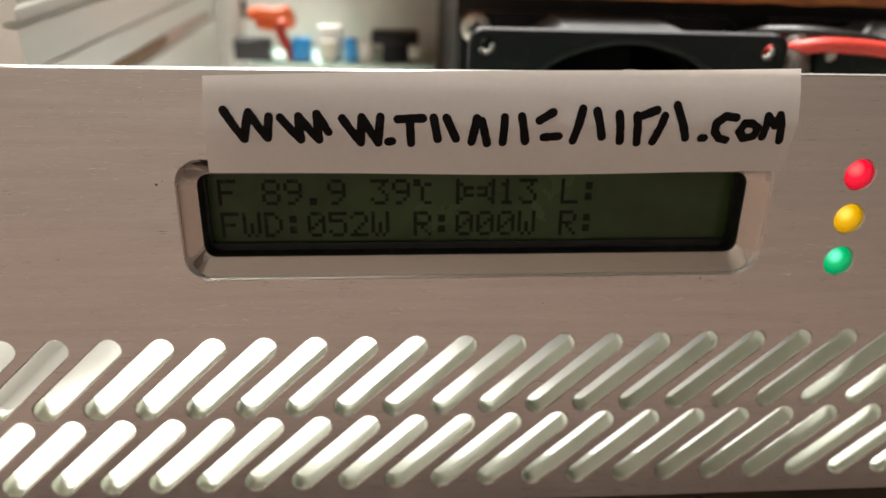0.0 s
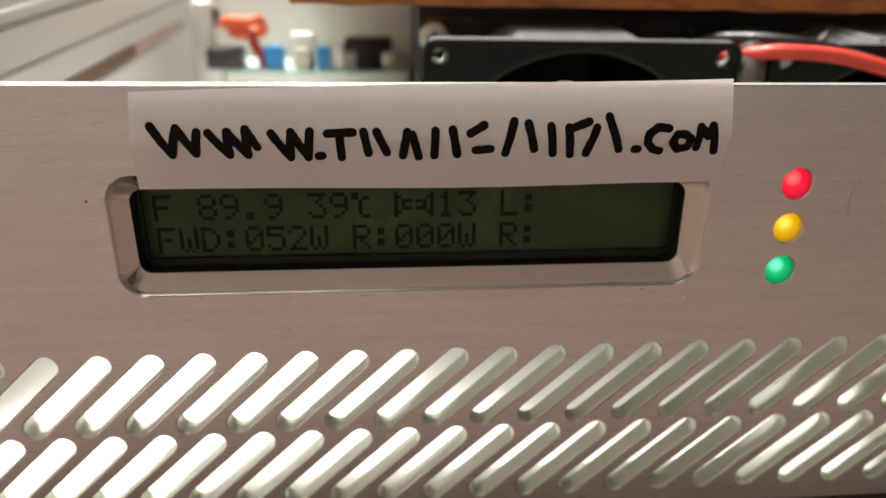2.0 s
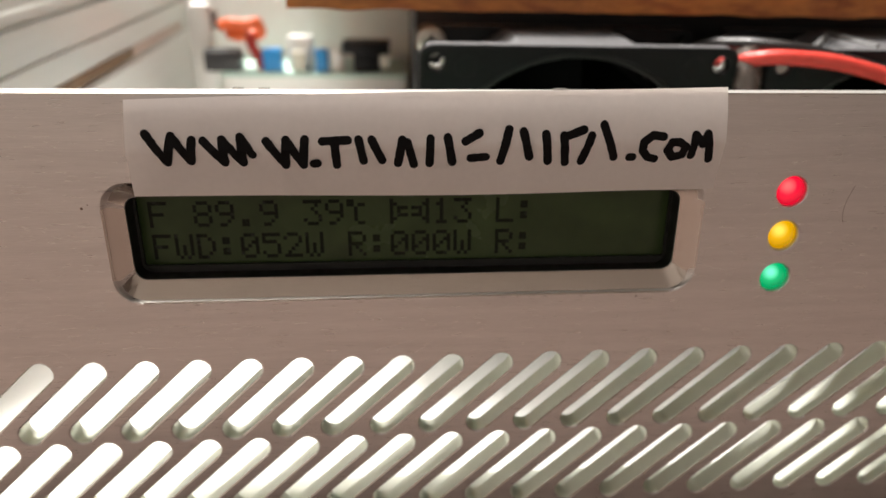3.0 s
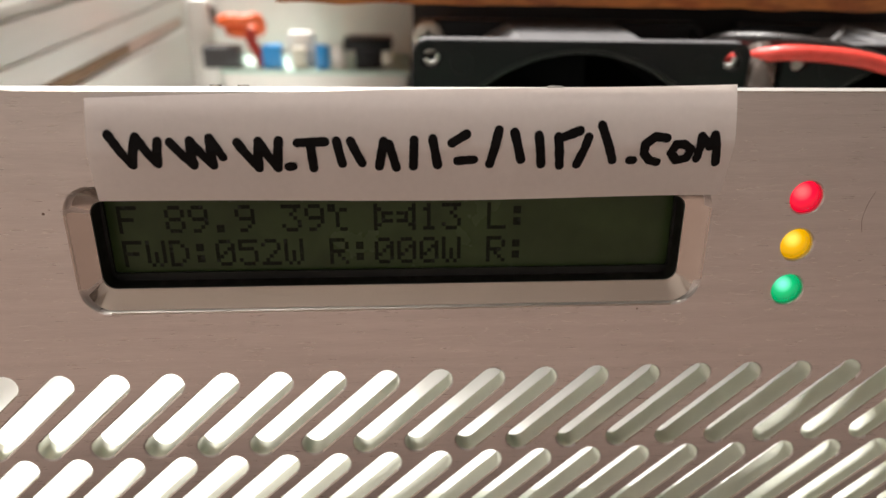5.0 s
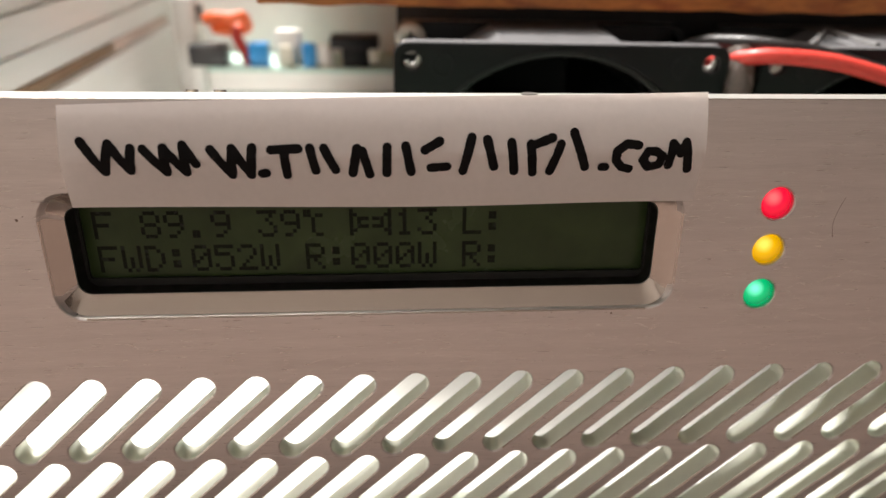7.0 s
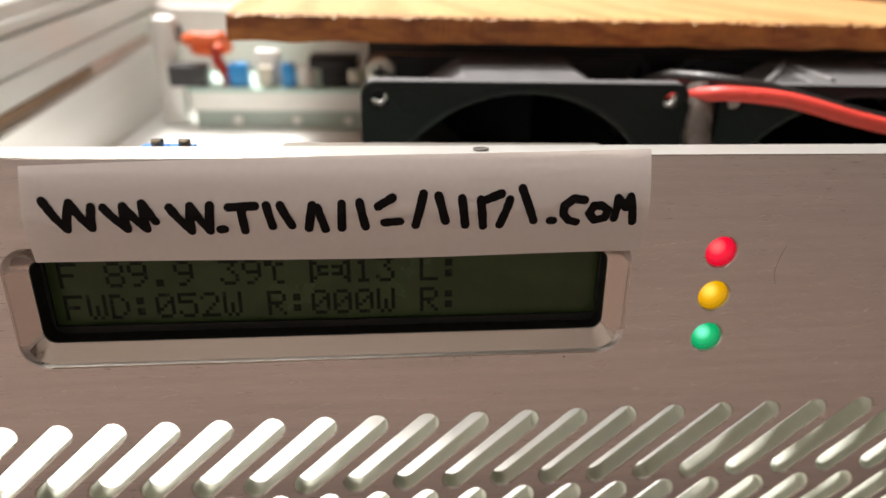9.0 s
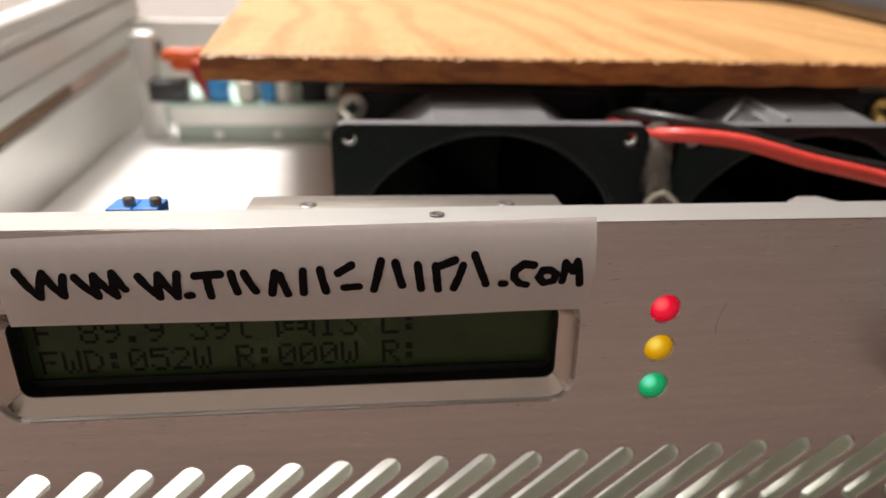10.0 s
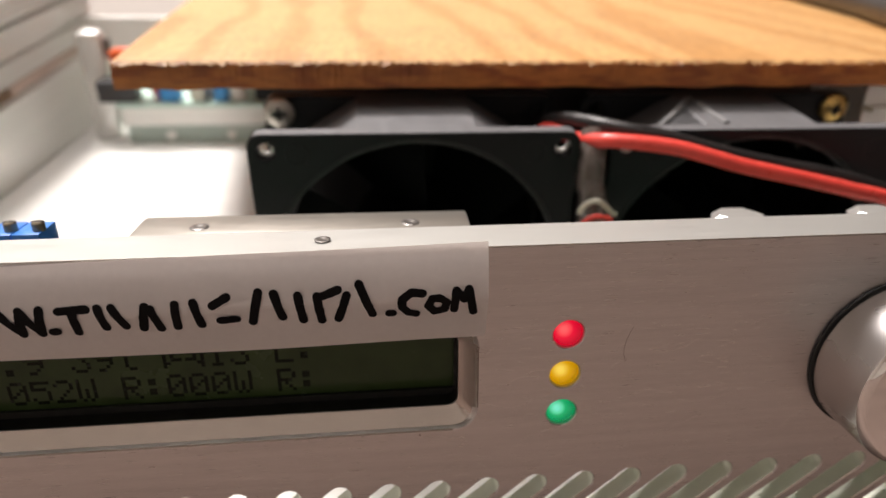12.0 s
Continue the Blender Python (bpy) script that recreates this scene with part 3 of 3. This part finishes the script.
def build_label():
    bm = bmesh.new()
    nx, nz = 96, 22
    grid = []
    for i in range(nx + 1):
        u = i / nx
        x = -7.9 + 9.4 * u
        top = 8.635 + 0.285 * u + 0.02 * math.sin(5 * u)
        bot = 7.12 + 0.10 * u - 0.03 * math.sin(3.1 * u) + 0.015 * math.sin(9 * u)
        col = []
        for j in range(nz + 1):
            z = bot + (top - bot) * j / nz
            xs = x + (0.02 if i == nx else 0) - (0.05 * (1 - j / nz) if i == 0 else 0)
            col.append(bm.verts.new((xs, label_y(x, z), z)))
        grid.append(col)
    for i in range(nx):
        for j in range(nz):
            bm.faces.new((grid[i][j], grid[i + 1][j], grid[i + 1][j + 1], grid[i][j + 1]))
    bmesh.ops.solidify(bm, geom=bm.faces[:], thickness=0.012)
    sign = thing("paper_label", "creased white paper strip with black marker writing stuck on panel", "label")
    part("paper", bm, PAPER, sign)

    def stroke(bm, pts, r=0.068):
        """One marker stroke: a ribbon along each leg, with round dabs at ends and corners that share its middle line."""
        rng = random.Random(int(1000 * abs(pts[0][0])))
        lift = 0.0005 * rng.random()

        def vert(x, z, up=0.0):
            return bm.verts.new((x, label_y(x, z) - 0.013 - lift - up, z))
        corner = vert(*pts[0], 0.001)
        for k, ((xa, za), (xb, zb)) in enumerate(zip(pts, pts[1:])):
            n = max(2, int(math.hypot(xb - xa, zb - za) / 0.05))
            s = Vector((za - zb, xb - xa)).normalized()
            rows = []
            for i in range(n + 1):
                x, z, rr = xa + (xb - xa) * i / n, za + (zb - za) * i / n, r * rng.uniform(0.93, 1.08)
                mid = corner if i == 0 else vert(x, z, 0.001 if i == n else 0)
                rows.append((vert(x + s.x * rr, z + s.y * rr), mid, vert(x - s.x * rr, z - s.y * rr)))
            for a, b in zip(rows, rows[1:]):
                bm.faces.new((a[0], b[0], b[1], a[1]))
                bm.faces.new((a[1], b[1], b[2], a[2]))
            for mid, (x, z) in ((corner, (xa, za)), (rows[-1][1], (xb, zb))):
                if mid is corner and k:
                    continue
                rim = [vert(x + r * rng.uniform(0.95, 1.06) * math.cos(a), z + r * math.sin(a), 0.001) for a in (2 * math.pi * q / 12 for q in range(12))]
                for q in range(12):
                    bm.faces.new((mid, rim[q], rim[(q + 1) % 12]))
            corner = rows[-1][1]
        return bm

    def write(name, strokes, label=""):
        bm = bmesh.new()
        for s in strokes:
            stroke(bm, s)
        part(name, bm, INK, sign, label, smooth=False)

    write("letter", [[(-7.61, 8.14), (-7.32, 7.70), (-7.23, 8.11), (-6.96, 7.72), (-6.92, 8.05)]], "hand-drawn black letter W")
    write("letter", [[(-6.75, 8.04), (-6.45, 7.70), (-6.47, 8.06), (-6.17, 7.70), (-6.19, 8.10), (-6.02, 7.83)]], "hand-drawn black letter W")
    write("letter", [[(-5.80, 8.04), (-5.52, 7.66), (-5.50, 8.06), (-5.25, 7.66), (-5.21, 8.07)]], "hand-drawn black letter W")
    write("full_stop", [[(-5.09, 7.68), (-5.03, 7.69)]])
    # the name between the stops is drawn as plain marker bars
    for s in ([[(-4.94, 8.04), (-4.55, 8.06)], [(-4.75, 7.98), (-4.73, 7.66)]], [[(-4.38, 8.07), (-4.31, 7.73)], [(-4.18, 8.07), (-4.02, 7.74)]],
              [[(-3.70, 8.07), (-3.77, 7.69)], [(-3.62, 8.03), (-3.52, 7.67)]], [[(-3.26, 8.09), (-3.27, 7.69)], [(-2.99, 8.11), (-2.91, 7.71)]],
              [[(-2.49, 8.18), (-2.71, 8.05)], [(-2.38, 7.80), (-2.62, 7.78)]], [[(-2.02, 8.24), (-2.14, 7.73)], [(-1.79, 8.21), (-1.68, 7.80)]],
              [[(-1.43, 8.17), (-1.37, 7.73)]], [[(-1.14, 8.15), (-1.09, 7.71)], [(-0.82, 8.24), (-1.05, 8.15)]],
              [[(-0.69, 8.15), (-0.83, 7.73)], [(-0.50, 8.32), (-0.30, 7.80)]]):
        for leg in s:
            write("marker_bar", [leg])
    write("full_stop", [[(-0.04, 7.80), (0.01, 7.80)]])
    write("letter", [[(0.48, 8.14), (0.31, 8.16), (0.16, 8.05), (0.16, 7.91), (0.26, 7.80), (0.38, 7.77)]], "hand-drawn black letter C")
    write("letter", [[(0.63, 8.05), (0.57, 7.92), (0.67, 7.80), (0.83, 7.84), (0.86, 7.98), (0.76, 8.05), (0.63, 8.05)]], "hand-drawn black letter O")
    write("letter", [[(0.98, 7.83), (1.01, 8.17), (1.14, 8.02), (1.21, 8.19), (1.29, 7.77)]], "hand-drawn black letter M")


build_label()


# ---- fans and heat sink ----
def ring_lip():
    """The raised lip inside the mouth of a fan."""
    bm = bmesh.new()
    prof = [(3.84, 0.16), (3.80, 0.10), (3.72, 0.10), (3.68, 0.16), (3.68, 0.45)]
    for (ra, ya), (rb, yb) in zip(prof, prof[1:]):
        bridge(bm, loop_circle(4, 4, ra, 56), ya, loop_circle(4, 4, rb, 56), yb)
    bmesh.ops.remove_doubles(bm, verts=bm.verts[:], dist=1e-5)
    return bm


def build_fan():
    """An 8 cm fan; its front face lies in the plane y = 0, lower left corner at the origin."""
    fan = thing("cooling_fan", "black square plastic cooling fan standing in the case", "fan", "cooling fans")
    holes = [(0.425, 0.425), (7.575, 0.425), (0.425, 7.575), (7.575, 7.575)]
    for nm, y0, y1 in (("front_flange", 0, 0.4), ("rear_flange", 2.8, 3.2)):
        bm = bmesh.new()
        sheet(bm, [loop_rect(0, 8, 0, 8, 0.35), loop_circle(4, 4, 3.82, 56)] + [loop_circle(x, z, 0.215, 18) for x, z in holes], y0, y1, 0.03)
        bmesh.ops.recalc_face_normals(bm, faces=bm.faces)
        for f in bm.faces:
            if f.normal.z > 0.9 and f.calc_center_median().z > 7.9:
                f.material_index = 1  # top edge painted grey, for the light falling on it
        part(nm, bm, [BLACK_PLASTIC, MID_GREY], fan)
        if nm == "front_flange":
            for x in (1.15, 6.85):
                part("boss", lathe([(0.30, 0.01), (0.29, -0.012), (0.24, -0.012), (0.22, 0.004), (0.0001, 0.004)], 24, "y", (x, 0, 7.5)), BLACK_PLASTIC, fan)
    bm = bmesh.new()
    ring = loop_circle(4, 4, 3.82, 56)
    bridge(bm, ring, 0.1, ring, 3.1)
    part("mouth_ring", ring_lip(), PALER_BLACK, fan)
    part("duct", bm, SHADE_BLACK, fan, "round inner duct, blackened for the shade inside")
    bm = bmesh.new()
    quarter = [(1.45, 3.98), (3.02, 3.02), (3.98, 1.45)]
    hull = []
    for q in range(4):
        for x, z in quarter:
            for _ in range(q):
                x, z = z, -x
            hull.append((4 + x, 4 + z))
    bridge(bm, hull, 0.38, hull, 2.82)
    bridge(bm, offset(hull[::-1], -0.1), 0.38, offset(hull[::-1], -0.1), 2.82)
    part("barrel", bm, MID_GREY, fan, "grey fan barrel with flat facets", smooth=False)
    part("hub", lathe([(1.7, 2.9), (1.7, 0.5), (1.6, 0.42), (0.0001, 0.42)], 36, "y", (4, 0, 4)), SHADE_BLACK, fan)
    for i in range(7):
        bm = bmesh.new()
        for j in range(9):
            r = 1.6 + (3.7 - 1.6) * j / 8
            for s, yy in ((-0.38, 0.55), (0.38, 2.3)):
                a = 2 * math.pi * i / 7 + s + 0.12 * j / 8
                bm.verts.new((4 + r * math.cos(a), yy, 4 + r * math.sin(a)))
        bm.verts.ensure_lookup_table()
        for j in range(8):
            bm.faces.new((bm.verts[2 * j], bm.verts[2 * j + 1], bm.verts[2 * j + 3], bm.verts[2 * j + 2]))
        bmesh.ops.solidify(bm, geom=bm.faces[:], thickness=0.12)
        part("blade", bm, SHADE_BLACK, fan)
    return fan


FAN_TILT = 8


def fan_pose(x):
    # the top front edge of each fan lies at y = 5.95, z = 9.24
    return cpose(x, 5.95, 9.24, FAN_TILT, 0, 0) @ cpose(0, 0, -8.0)


fan_a = build_fan()
fan_a.matrix_world = fan_pose(-3.24)
fan_b = copy_thing(fan_a, fan_pose(5.55))


def build_screw(fan, x, metal, label):
    bm = lathe([(0.40, 0.0), (0.42, -0.05), (0.40, -0.12), (0.26, -0.2), (0.14, -0.215), (0.10, -0.13), (0.0001, -0.12)], 28, "y", (x, 2.8, 7.575))
    sc = part("screw", bm, metal, fan, label)
    part("screw_slot", boxes((x - 0.21, x + 0.21, 2.57, 2.66, 7.545, 7.605), (x - 0.03, x + 0.03, 2.57, 2.66, 7.365, 7.785)), LCD_BLACK, sc)


# the barrel's pale chevron reflection, added as a plate and a rib
glint_plate = bmesh.new()
glint_plate.faces.new([glint_plate.verts.new(p) for p in ((1.3, 0.4, 7.90), (3.05, 0.4, 7.97), (2.9, 2.5, 7.97))])
bmesh.ops.solidify(glint_plate, geom=glint_plate.faces[:], thickness=0.06)
part("glint_plate", glint_plate, MID_GREY, fan_b, smooth=False)
part("chevron_glint", tube([(1.3, 0.45, 7.92), (2.1, 1.4, 7.96), (2.86, 2.45, 7.99), (2.93, 2.4, 7.99), (2.97, 1.5, 7.99), (3.05, 0.45, 7.99)], 0.085, 8, 6), GLINT_GREY, fan_b, "pale chevron reflection on the barrel, built as a rib")
build_screw(fan_a, 0.425, STEEL, "steel cross-head screw")
# white pin stands for the bright light showing in this hole
part("hole_gleam", lathe([(0.15, 0.16), (0.17, 0.19), (0.17, 0.39)], 20, "y", (0.485, 0, 7.46)), WHITE_PLASTIC, fan_b, "light in the mounting hole, put in as a pale pin")
# bright crescents in the holes, painted as thin white arcs
for x in (0.425, 7.575):
    arc = [(x + 0.165 * math.cos(radians(a)), 0.27, 7.575 + 0.165 * math.sin(radians(a))) for a in (-150, -120, -90, -60, -30, 0, 20)]
    part("hole_crescent", tube(arc, 0.055, 8, 4), WHITE_PLASTIC, fan_a, "crescent of light in the mounting hole, painted pale")
build_screw(fan_b, 7.5, BRASS, "brass cross-head screw")


def build_heatsink():
    sink = thing("heat_sink", "black finned heat sink block behind the fans", "heat sink")
    sink.matrix_world = BOARD
    part("base", boxes((-3.2, 13.6, 10.6, 11.2, 0.55, 9.98), bevel=0.05), HEATSINK, sink)
    for i in range(18):
        x = -3.1 + 0.97 * i
        part("fin", boxes((x, x + 0.18, 11.2, 24, 0.55, 9.98)), HEATSINK, sink, smooth=False)


# ---- wooden board on the heat sink ----
BOARD = cpose(0, 7.72, 10.0, 3.5, 0, 0) @ cpose(0, -7.72, -10.0)


def build_board():
    rng = random.Random(5)
    bm = bmesh.new()
    n = 900
    rows = []
    for i in range(n + 1):
        u = i / n

        def across(y):
            a, b = -6.6 - 0.125 * (y - 7.7) + 0.0006 * (y - 7.7) ** 2, 21.6 + 0.27 * (y - 7.7)
            return a + (b - a) * u
        x = across(7.72)
        rough = 0.04 * noise.noise((x * 0.8, 0.3, 0)) + 0.025 * noise.noise((x * 11.0, 4.2, 0))
        tear = max(0.0, 0.07 * noise.noise((x * 2.3, 1.7, 0)) + 0.06 * noise.noise((x * 7.0, 2.9, 0)) + 0.05 * noise.noise((x * 19.0, 5.3, 0)))
        yf = 7.72
        zb = 10.0 + 0.05 * noise.noise((x * 0.9, 7.1, 0))
        prof = [(yf + 0.04, zb), (yf + 0.02 + 0.03 * rng.random(), zb + 0.06), (yf + rough * 0.5, zb + 0.3), (yf + rough + 0.04 * rng.random(), zb + 0.5),
                (yf + 0.05 + rough - tear, 10.60 + 0.025 * rng.random() - 1.1 * tear), (yf + 0.22 + rough, 10.655)]
        col = [bm.verts.new((x, y, z)) for y, z in prof]
        for k in range(1, 9):
            y = 7.95 + 3.5 * k
            col.append(bm.verts.new((across(y), y, 10.66)))
        col.append(bm.verts.new((across(36.1), 36.1, 10.0)))
        rows.append(col)
    m = len(rows[0])
    for a, b in zip(rows, rows[1:]):
        for j in range(m):
            f = bm.faces.new((a[j], b[j], b[(j + 1) % m], a[(j + 1) % m]))
            f.material_index = 2 if j == 4 else 3 if j < 2 else 1 if j < 4 or j >= m - 2 else 0
    for e in (rows[0], rows[-1]):
        f = bm.faces.new(e)
        f.material_index = 1
    board = part("wooden_board", bm, [WOOD_FACE, WOOD_EDGE, TORN_WOOD, WOOD_LOW], m=BOARD)
    tagged(board, "rough-sawn orange wooden board with a torn brown edge on heat sink", "board")
    # pale fibres torn up along the sawn top edge
    bm = bmesh.new()
    for i in range(520):
        x = -6.5 + 28.0 * (i + rng.random()) / 520
        y, z = 7.72 + rng.uniform(-0.01, 0.12), 10.58 + rng.uniform(-0.02, 0.05)
        w, ln = rng.uniform(0.012, 0.035), rng.uniform(0.03, 0.11)
        lean, out = rng.uniform(-0.06, 0.06), rng.uniform(-0.07, 0.02)
        base = [bm.verts.new((x - w, y, z)), bm.verts.new((x + w, y - 0.01, z)), bm.verts.new((x, y + 0.03, z))]
        tip = bm.verts.new((x + lean, y + out, z + ln * rng.choice((1, 0.8, -0.5))))
        for k in range(3):
            bm.faces.new((base[k], base[(k + 1) % 3], tip))
        bm.faces.new(base)
    fibres = part("torn_fibre", bm, TORN_WOOD, board, "pale torn fibres along the sawn edge", smooth=False)
    fibres["kind"] = "stuff"


build_board()
build_heatsink()


def build_board_cables():
    # added as stand-ins, laid to match the dark and grey bands in view
    for d in (0.0, 1.3):
        black = part("black_cable", tube([(16.9 + d, 8.5, 11.3), (18.05 + d, 12.9, 11.3), (19.2 + d, 16.5, 11.3), (20.15 + d, 21, 11.3), (21.1 + d, 26, 11.3), (20.5 + d, 31, 11.3), (16.6 + d, 33.1 + d, 11.3),
                                          (11, 33.6 + d, 11.3), (4, 33.7 + d, 11.3), (-2, 33.8 + d, 11.3)], 0.64, 16, 8), BLACK_WIRE, m=BOARD)
        tagged(black, "thick black cable, stand-in for the dark band beyond the board", "cable")
    grey = part("grey_cable", tube([(19.4, 8.2, 11.1), (20.6, 12.5, 11.1), (21.7, 16.5, 11.1), (22.7, 21, 11.1), (23.7, 26, 11.1), (24.8, 31, 11.1), (25.6, 35.5, 11.1)], 0.44, 14, 8), GREY_WIRE, m=BOARD)
    tagged(grey, "grey cable, stand-in for the grey band beyond the black one", "cable")


build_board_cables()


# ---- wires ----
def build_wires():
    red = part("red_wire", tube([(3.9, 8.0, 8.2), (4.2, 7.65, 8.88), (4.45, 7.25, 8.95), (4.85, 6.7, 8.88), (5.12, 6.1, 8.98), (5.6, 5.65, 9.06), (6.86, 5.28, 8.97), (8.36, 5.0, 8.60),
                                 (9.84, 4.9, 8.29), (11.07, 4.8, 8.02), (12.5, 4.7, 7.65), (14.5, 4.5, 6.6), (16.5, 4.4, 3.5), (17.5, 4.4, 0.7)], 0.185), RED_WIRE)
    tagged(red, "thick red insulated wire running across the fans", "wire")
    black = part("black_wire", tube([(4.1, 8.3, 8.3), (4.3, 7.95, 9.0), (4.65, 7.4, 9.26), (5.02, 6.8, 9.32), (5.4, 6.3, 9.32), (5.95, 5.95, 9.26), (6.82, 5.76, 9.12), (8.29, 5.62, 8.74), (9.78, 5.58, 8.42),
                                     (10.98, 5.55, 8.2), (12.38, 5.5, 7.82), (14.4, 5.3, 6.9), (16.4, 5.2, 3.6), (18.1, 5.1, 0.72)], 0.175), BLACK_WIRE)
    tagged(black, "thick black insulated wire running above the red one", "wire")
    sl = part("cable_sleeve", tube([(5.22, 6.5, 9.1), (5.14, 6.2, 8.6), (5.10, 6.1, 8.0), (5.2, 6.0, 7.2), (5.15, 6.6, 4.6), (5.15, 7.8, 2.4), (5.15, 9.2, 0.6)], 0.35, 16, 10), SLEEVE)
    tagged(sl, "shiny grey-brown cable sleeve between the two fans", "cable sleeve")
    tie = part("cable_tie", tube([(4.78, 5.72, 7.25), (4.9, 5.6, 7.50), (5.15, 5.55, 7.60), (5.42, 5.62, 7.42), (5.62, 5.72, 7.22), (5.78, 5.9, 7.12)], 0.07), IVORY)
    tagged(tie, "pale twisted cable tie round the sleeve", "cable tie")
    lead = part("pink_lead", tube([(4.75, 5.4, 7.0), (4.95, 5.35, 7.22), (5.25, 5.35, 7.24), (5.5, 5.4, 7.0), (5.3, 6.0, 5.6), (5.2, 7.2, 3.6), (5.2, 8.6, 0.6)], 0.07), RED_WIRE)
    tagged(lead, "thin red lead bent beside the cable tie", "wire")


build_wires()


# ---- small boards and parts behind the front panel ----
def build_controller():
    ctl = thing("controller_board", "green circuit board standing behind the front panel", "circuit board")
    part("board", boxes((-9.3, 1.75, 2.75, 2.9, 5.0, 7.7)), PCB_DARK, ctl, smooth=False)
    part("bracket", boxes((-4.52, 1.5, 1.70, 2.62, 8.36, 8.46), (-4.52, 1.5, 2.50, 2.74, 7.2, 8.44), bevel=0.02), STEEL, ctl, "thin dull steel bracket")
    for x in (-3.4, 0.4):
        part("bracket_screw", lathe([(0.17, 8.45), (0.17, 8.468), (0.14, 8.482), (0.10, 8.482), (0.06, 8.467), (0.0001, 8.465)], 20, at=(x, 2.08, 0)), DARK_STEEL, ctl)
    for x in (-7.10, -6.62):
        tr = part("trimmer", boxes((x, x + 0.46, 2.05, 2.74, 7.6, 8.41), bevel=0.02), BLUE, ctl, "blue trimmer block with a brass screw")
        part("trimmer_screw", lathe([(0.11, 8.40), (0.11, 8.54), (0.085, 8.57), (0.0001, 8.57)], 16, at=(x + 0.37, 2.3, 0)), TRIM_SCREW, tr)
        part("trimmer_slot", boxes((x + 0.27, x + 0.47, 2.275, 2.325, 8.54, 8.575)), LCD_BLACK, tr)
    for x, z in ((-9.0, 5.3), (-9.0, 7.4), (1.45, 5.3), (1.45, 7.4)):
        part("standoff", lathe([(0.25, 0.98), (0.25, 2.76)], 12, "y", (x, 0, z)), BRASS, ctl)
    # unseen board, added to carry the caps and shade the floor behind the slots
    caps = thing("shade_board", "unseen green board under silver nut caps, sized to shade the floor", "circuit board")
    part("board", boxes((4.3, 11.0, 2.95, 3.1, 4.7, 7.6)), PCB_DARK, caps, smooth=False)
    for x, z in ((4.7, 5.1), (10.6, 5.1)):
        part("standoff", lathe([(0.25, 0.98), (0.25, 2.96)], 12, "y", (x, 0, z)), BRASS, caps)
    for x in (6.84, 9.75):
        part("white_cap", lathe([(0.62, 7.1), (0.62, 8.30), (0.44, 8.455), (0.0001, 8.46)], 6, at=(x, 2.1, 0)), BARE, caps, "silver faceted nut cap", smooth=False)


build_controller()


def build_rear_board():
    brd = thing("rear_circuit_board", "pale circuit board with blue and black parts on a white block", "circuit board", m=CASE)
    # local frame of the tilted case
    part("block", boxes((-11.7, -3.4, 20.9, 25.4, 4.30, 5.20), bevel=0.05), WHITE_PLASTIC, brd, "white block under the board")
    part("skirt", boxes((-11.6, -3.4, 20.98, 25.4, 3.45, 4.30)), SKIRT, brd, "grey-green strip under the block", smooth=False)
    for x in (-9.7, -7.0, -4.6):
        part("standoff", lathe([(0.2, 21.0), (0.2, 20.86), (0.12, 20.82), (0.0001, 20.82)], 16, "y", (x, 0, 3.85)), WHITE_PLASTIC, brd)
    part("board", boxes((-11.8, -3.3, 20.7, 25.5, 5.20, 5.36)), PCB, brd, smooth=False)
    part("relay", boxes((-12.6, -11.0, 20.9, 22.0, 5.36, 6.30), bevel=0.08), DARK_BOX, brd, "dark grey relay block")
    part("capacitor", boxes((-9.95, -9.10, 20.95, 21.6, 5.36, 6.40), bevel=0.06), BLUE_CAP, brd, "blue box capacitor")
    part("capacitor", boxes((-7.55, -6.98, 20.95, 21.6, 5.36, 6.40), bevel=0.06), BLUE_CAP, brd, "blue box capacitor")
    part("terminal", boxes((-8.62, -7.95, 20.95, 21.5, 5.36, 6.30), bevel=0.06), IVORY, brd, "ivory terminal block")
    part("terminal_cap", boxes((-8.85, -7.70, 21.6, 22.3, 5.36, 6.9), bevel=0.1), WHITE_PLASTIC, brd, "tall white plastic block")
    part("white_drum", lathe([(0.36, 5.36), (0.36, 6.2), (0.30, 6.3), (0.0001, 6.3)], 24, at=(-6.55, 21.4, 0)), WHITE_PLASTIC, brd)
    part("transformer", boxes((-6.3, -4.1, 21.0, 22.4, 6.2, 6.75), (-5.8, -4.5, 21.1, 22.3, 5.36, 6.25), bevel=0.08), BLACK_PLASTIC, brd, "black transformer")
    part("transformer_end", boxes((-4.55, -4.1, 20.95, 21.5, 5.6, 6.2), bevel=0.08), IVORY, brd)
    part("coil", tube([(-11.8, 21.6, 7.3), (-11.35, 21.4, 7.45), (-10.7, 21.4, 7.4), (-10.2, 21.6, 7.45), (-10.15, 22.0, 6.95), (-10.9, 22.0, 6.8), (-11.4, 21.6, 6.95), (-10.6, 21.4, 6.95)], 0.26), ORANGE, brd, "orange wound coil")
    part("coil_lead", tube([(-10.6, 21.5, 7.0), (-10.45, 21.5, 6.4), (-10.2, 21.5, 5.9), (-10.05, 21.5, 5.3)], 0.24), DARK_RED, brd, "dark red lead")


build_rear_board()
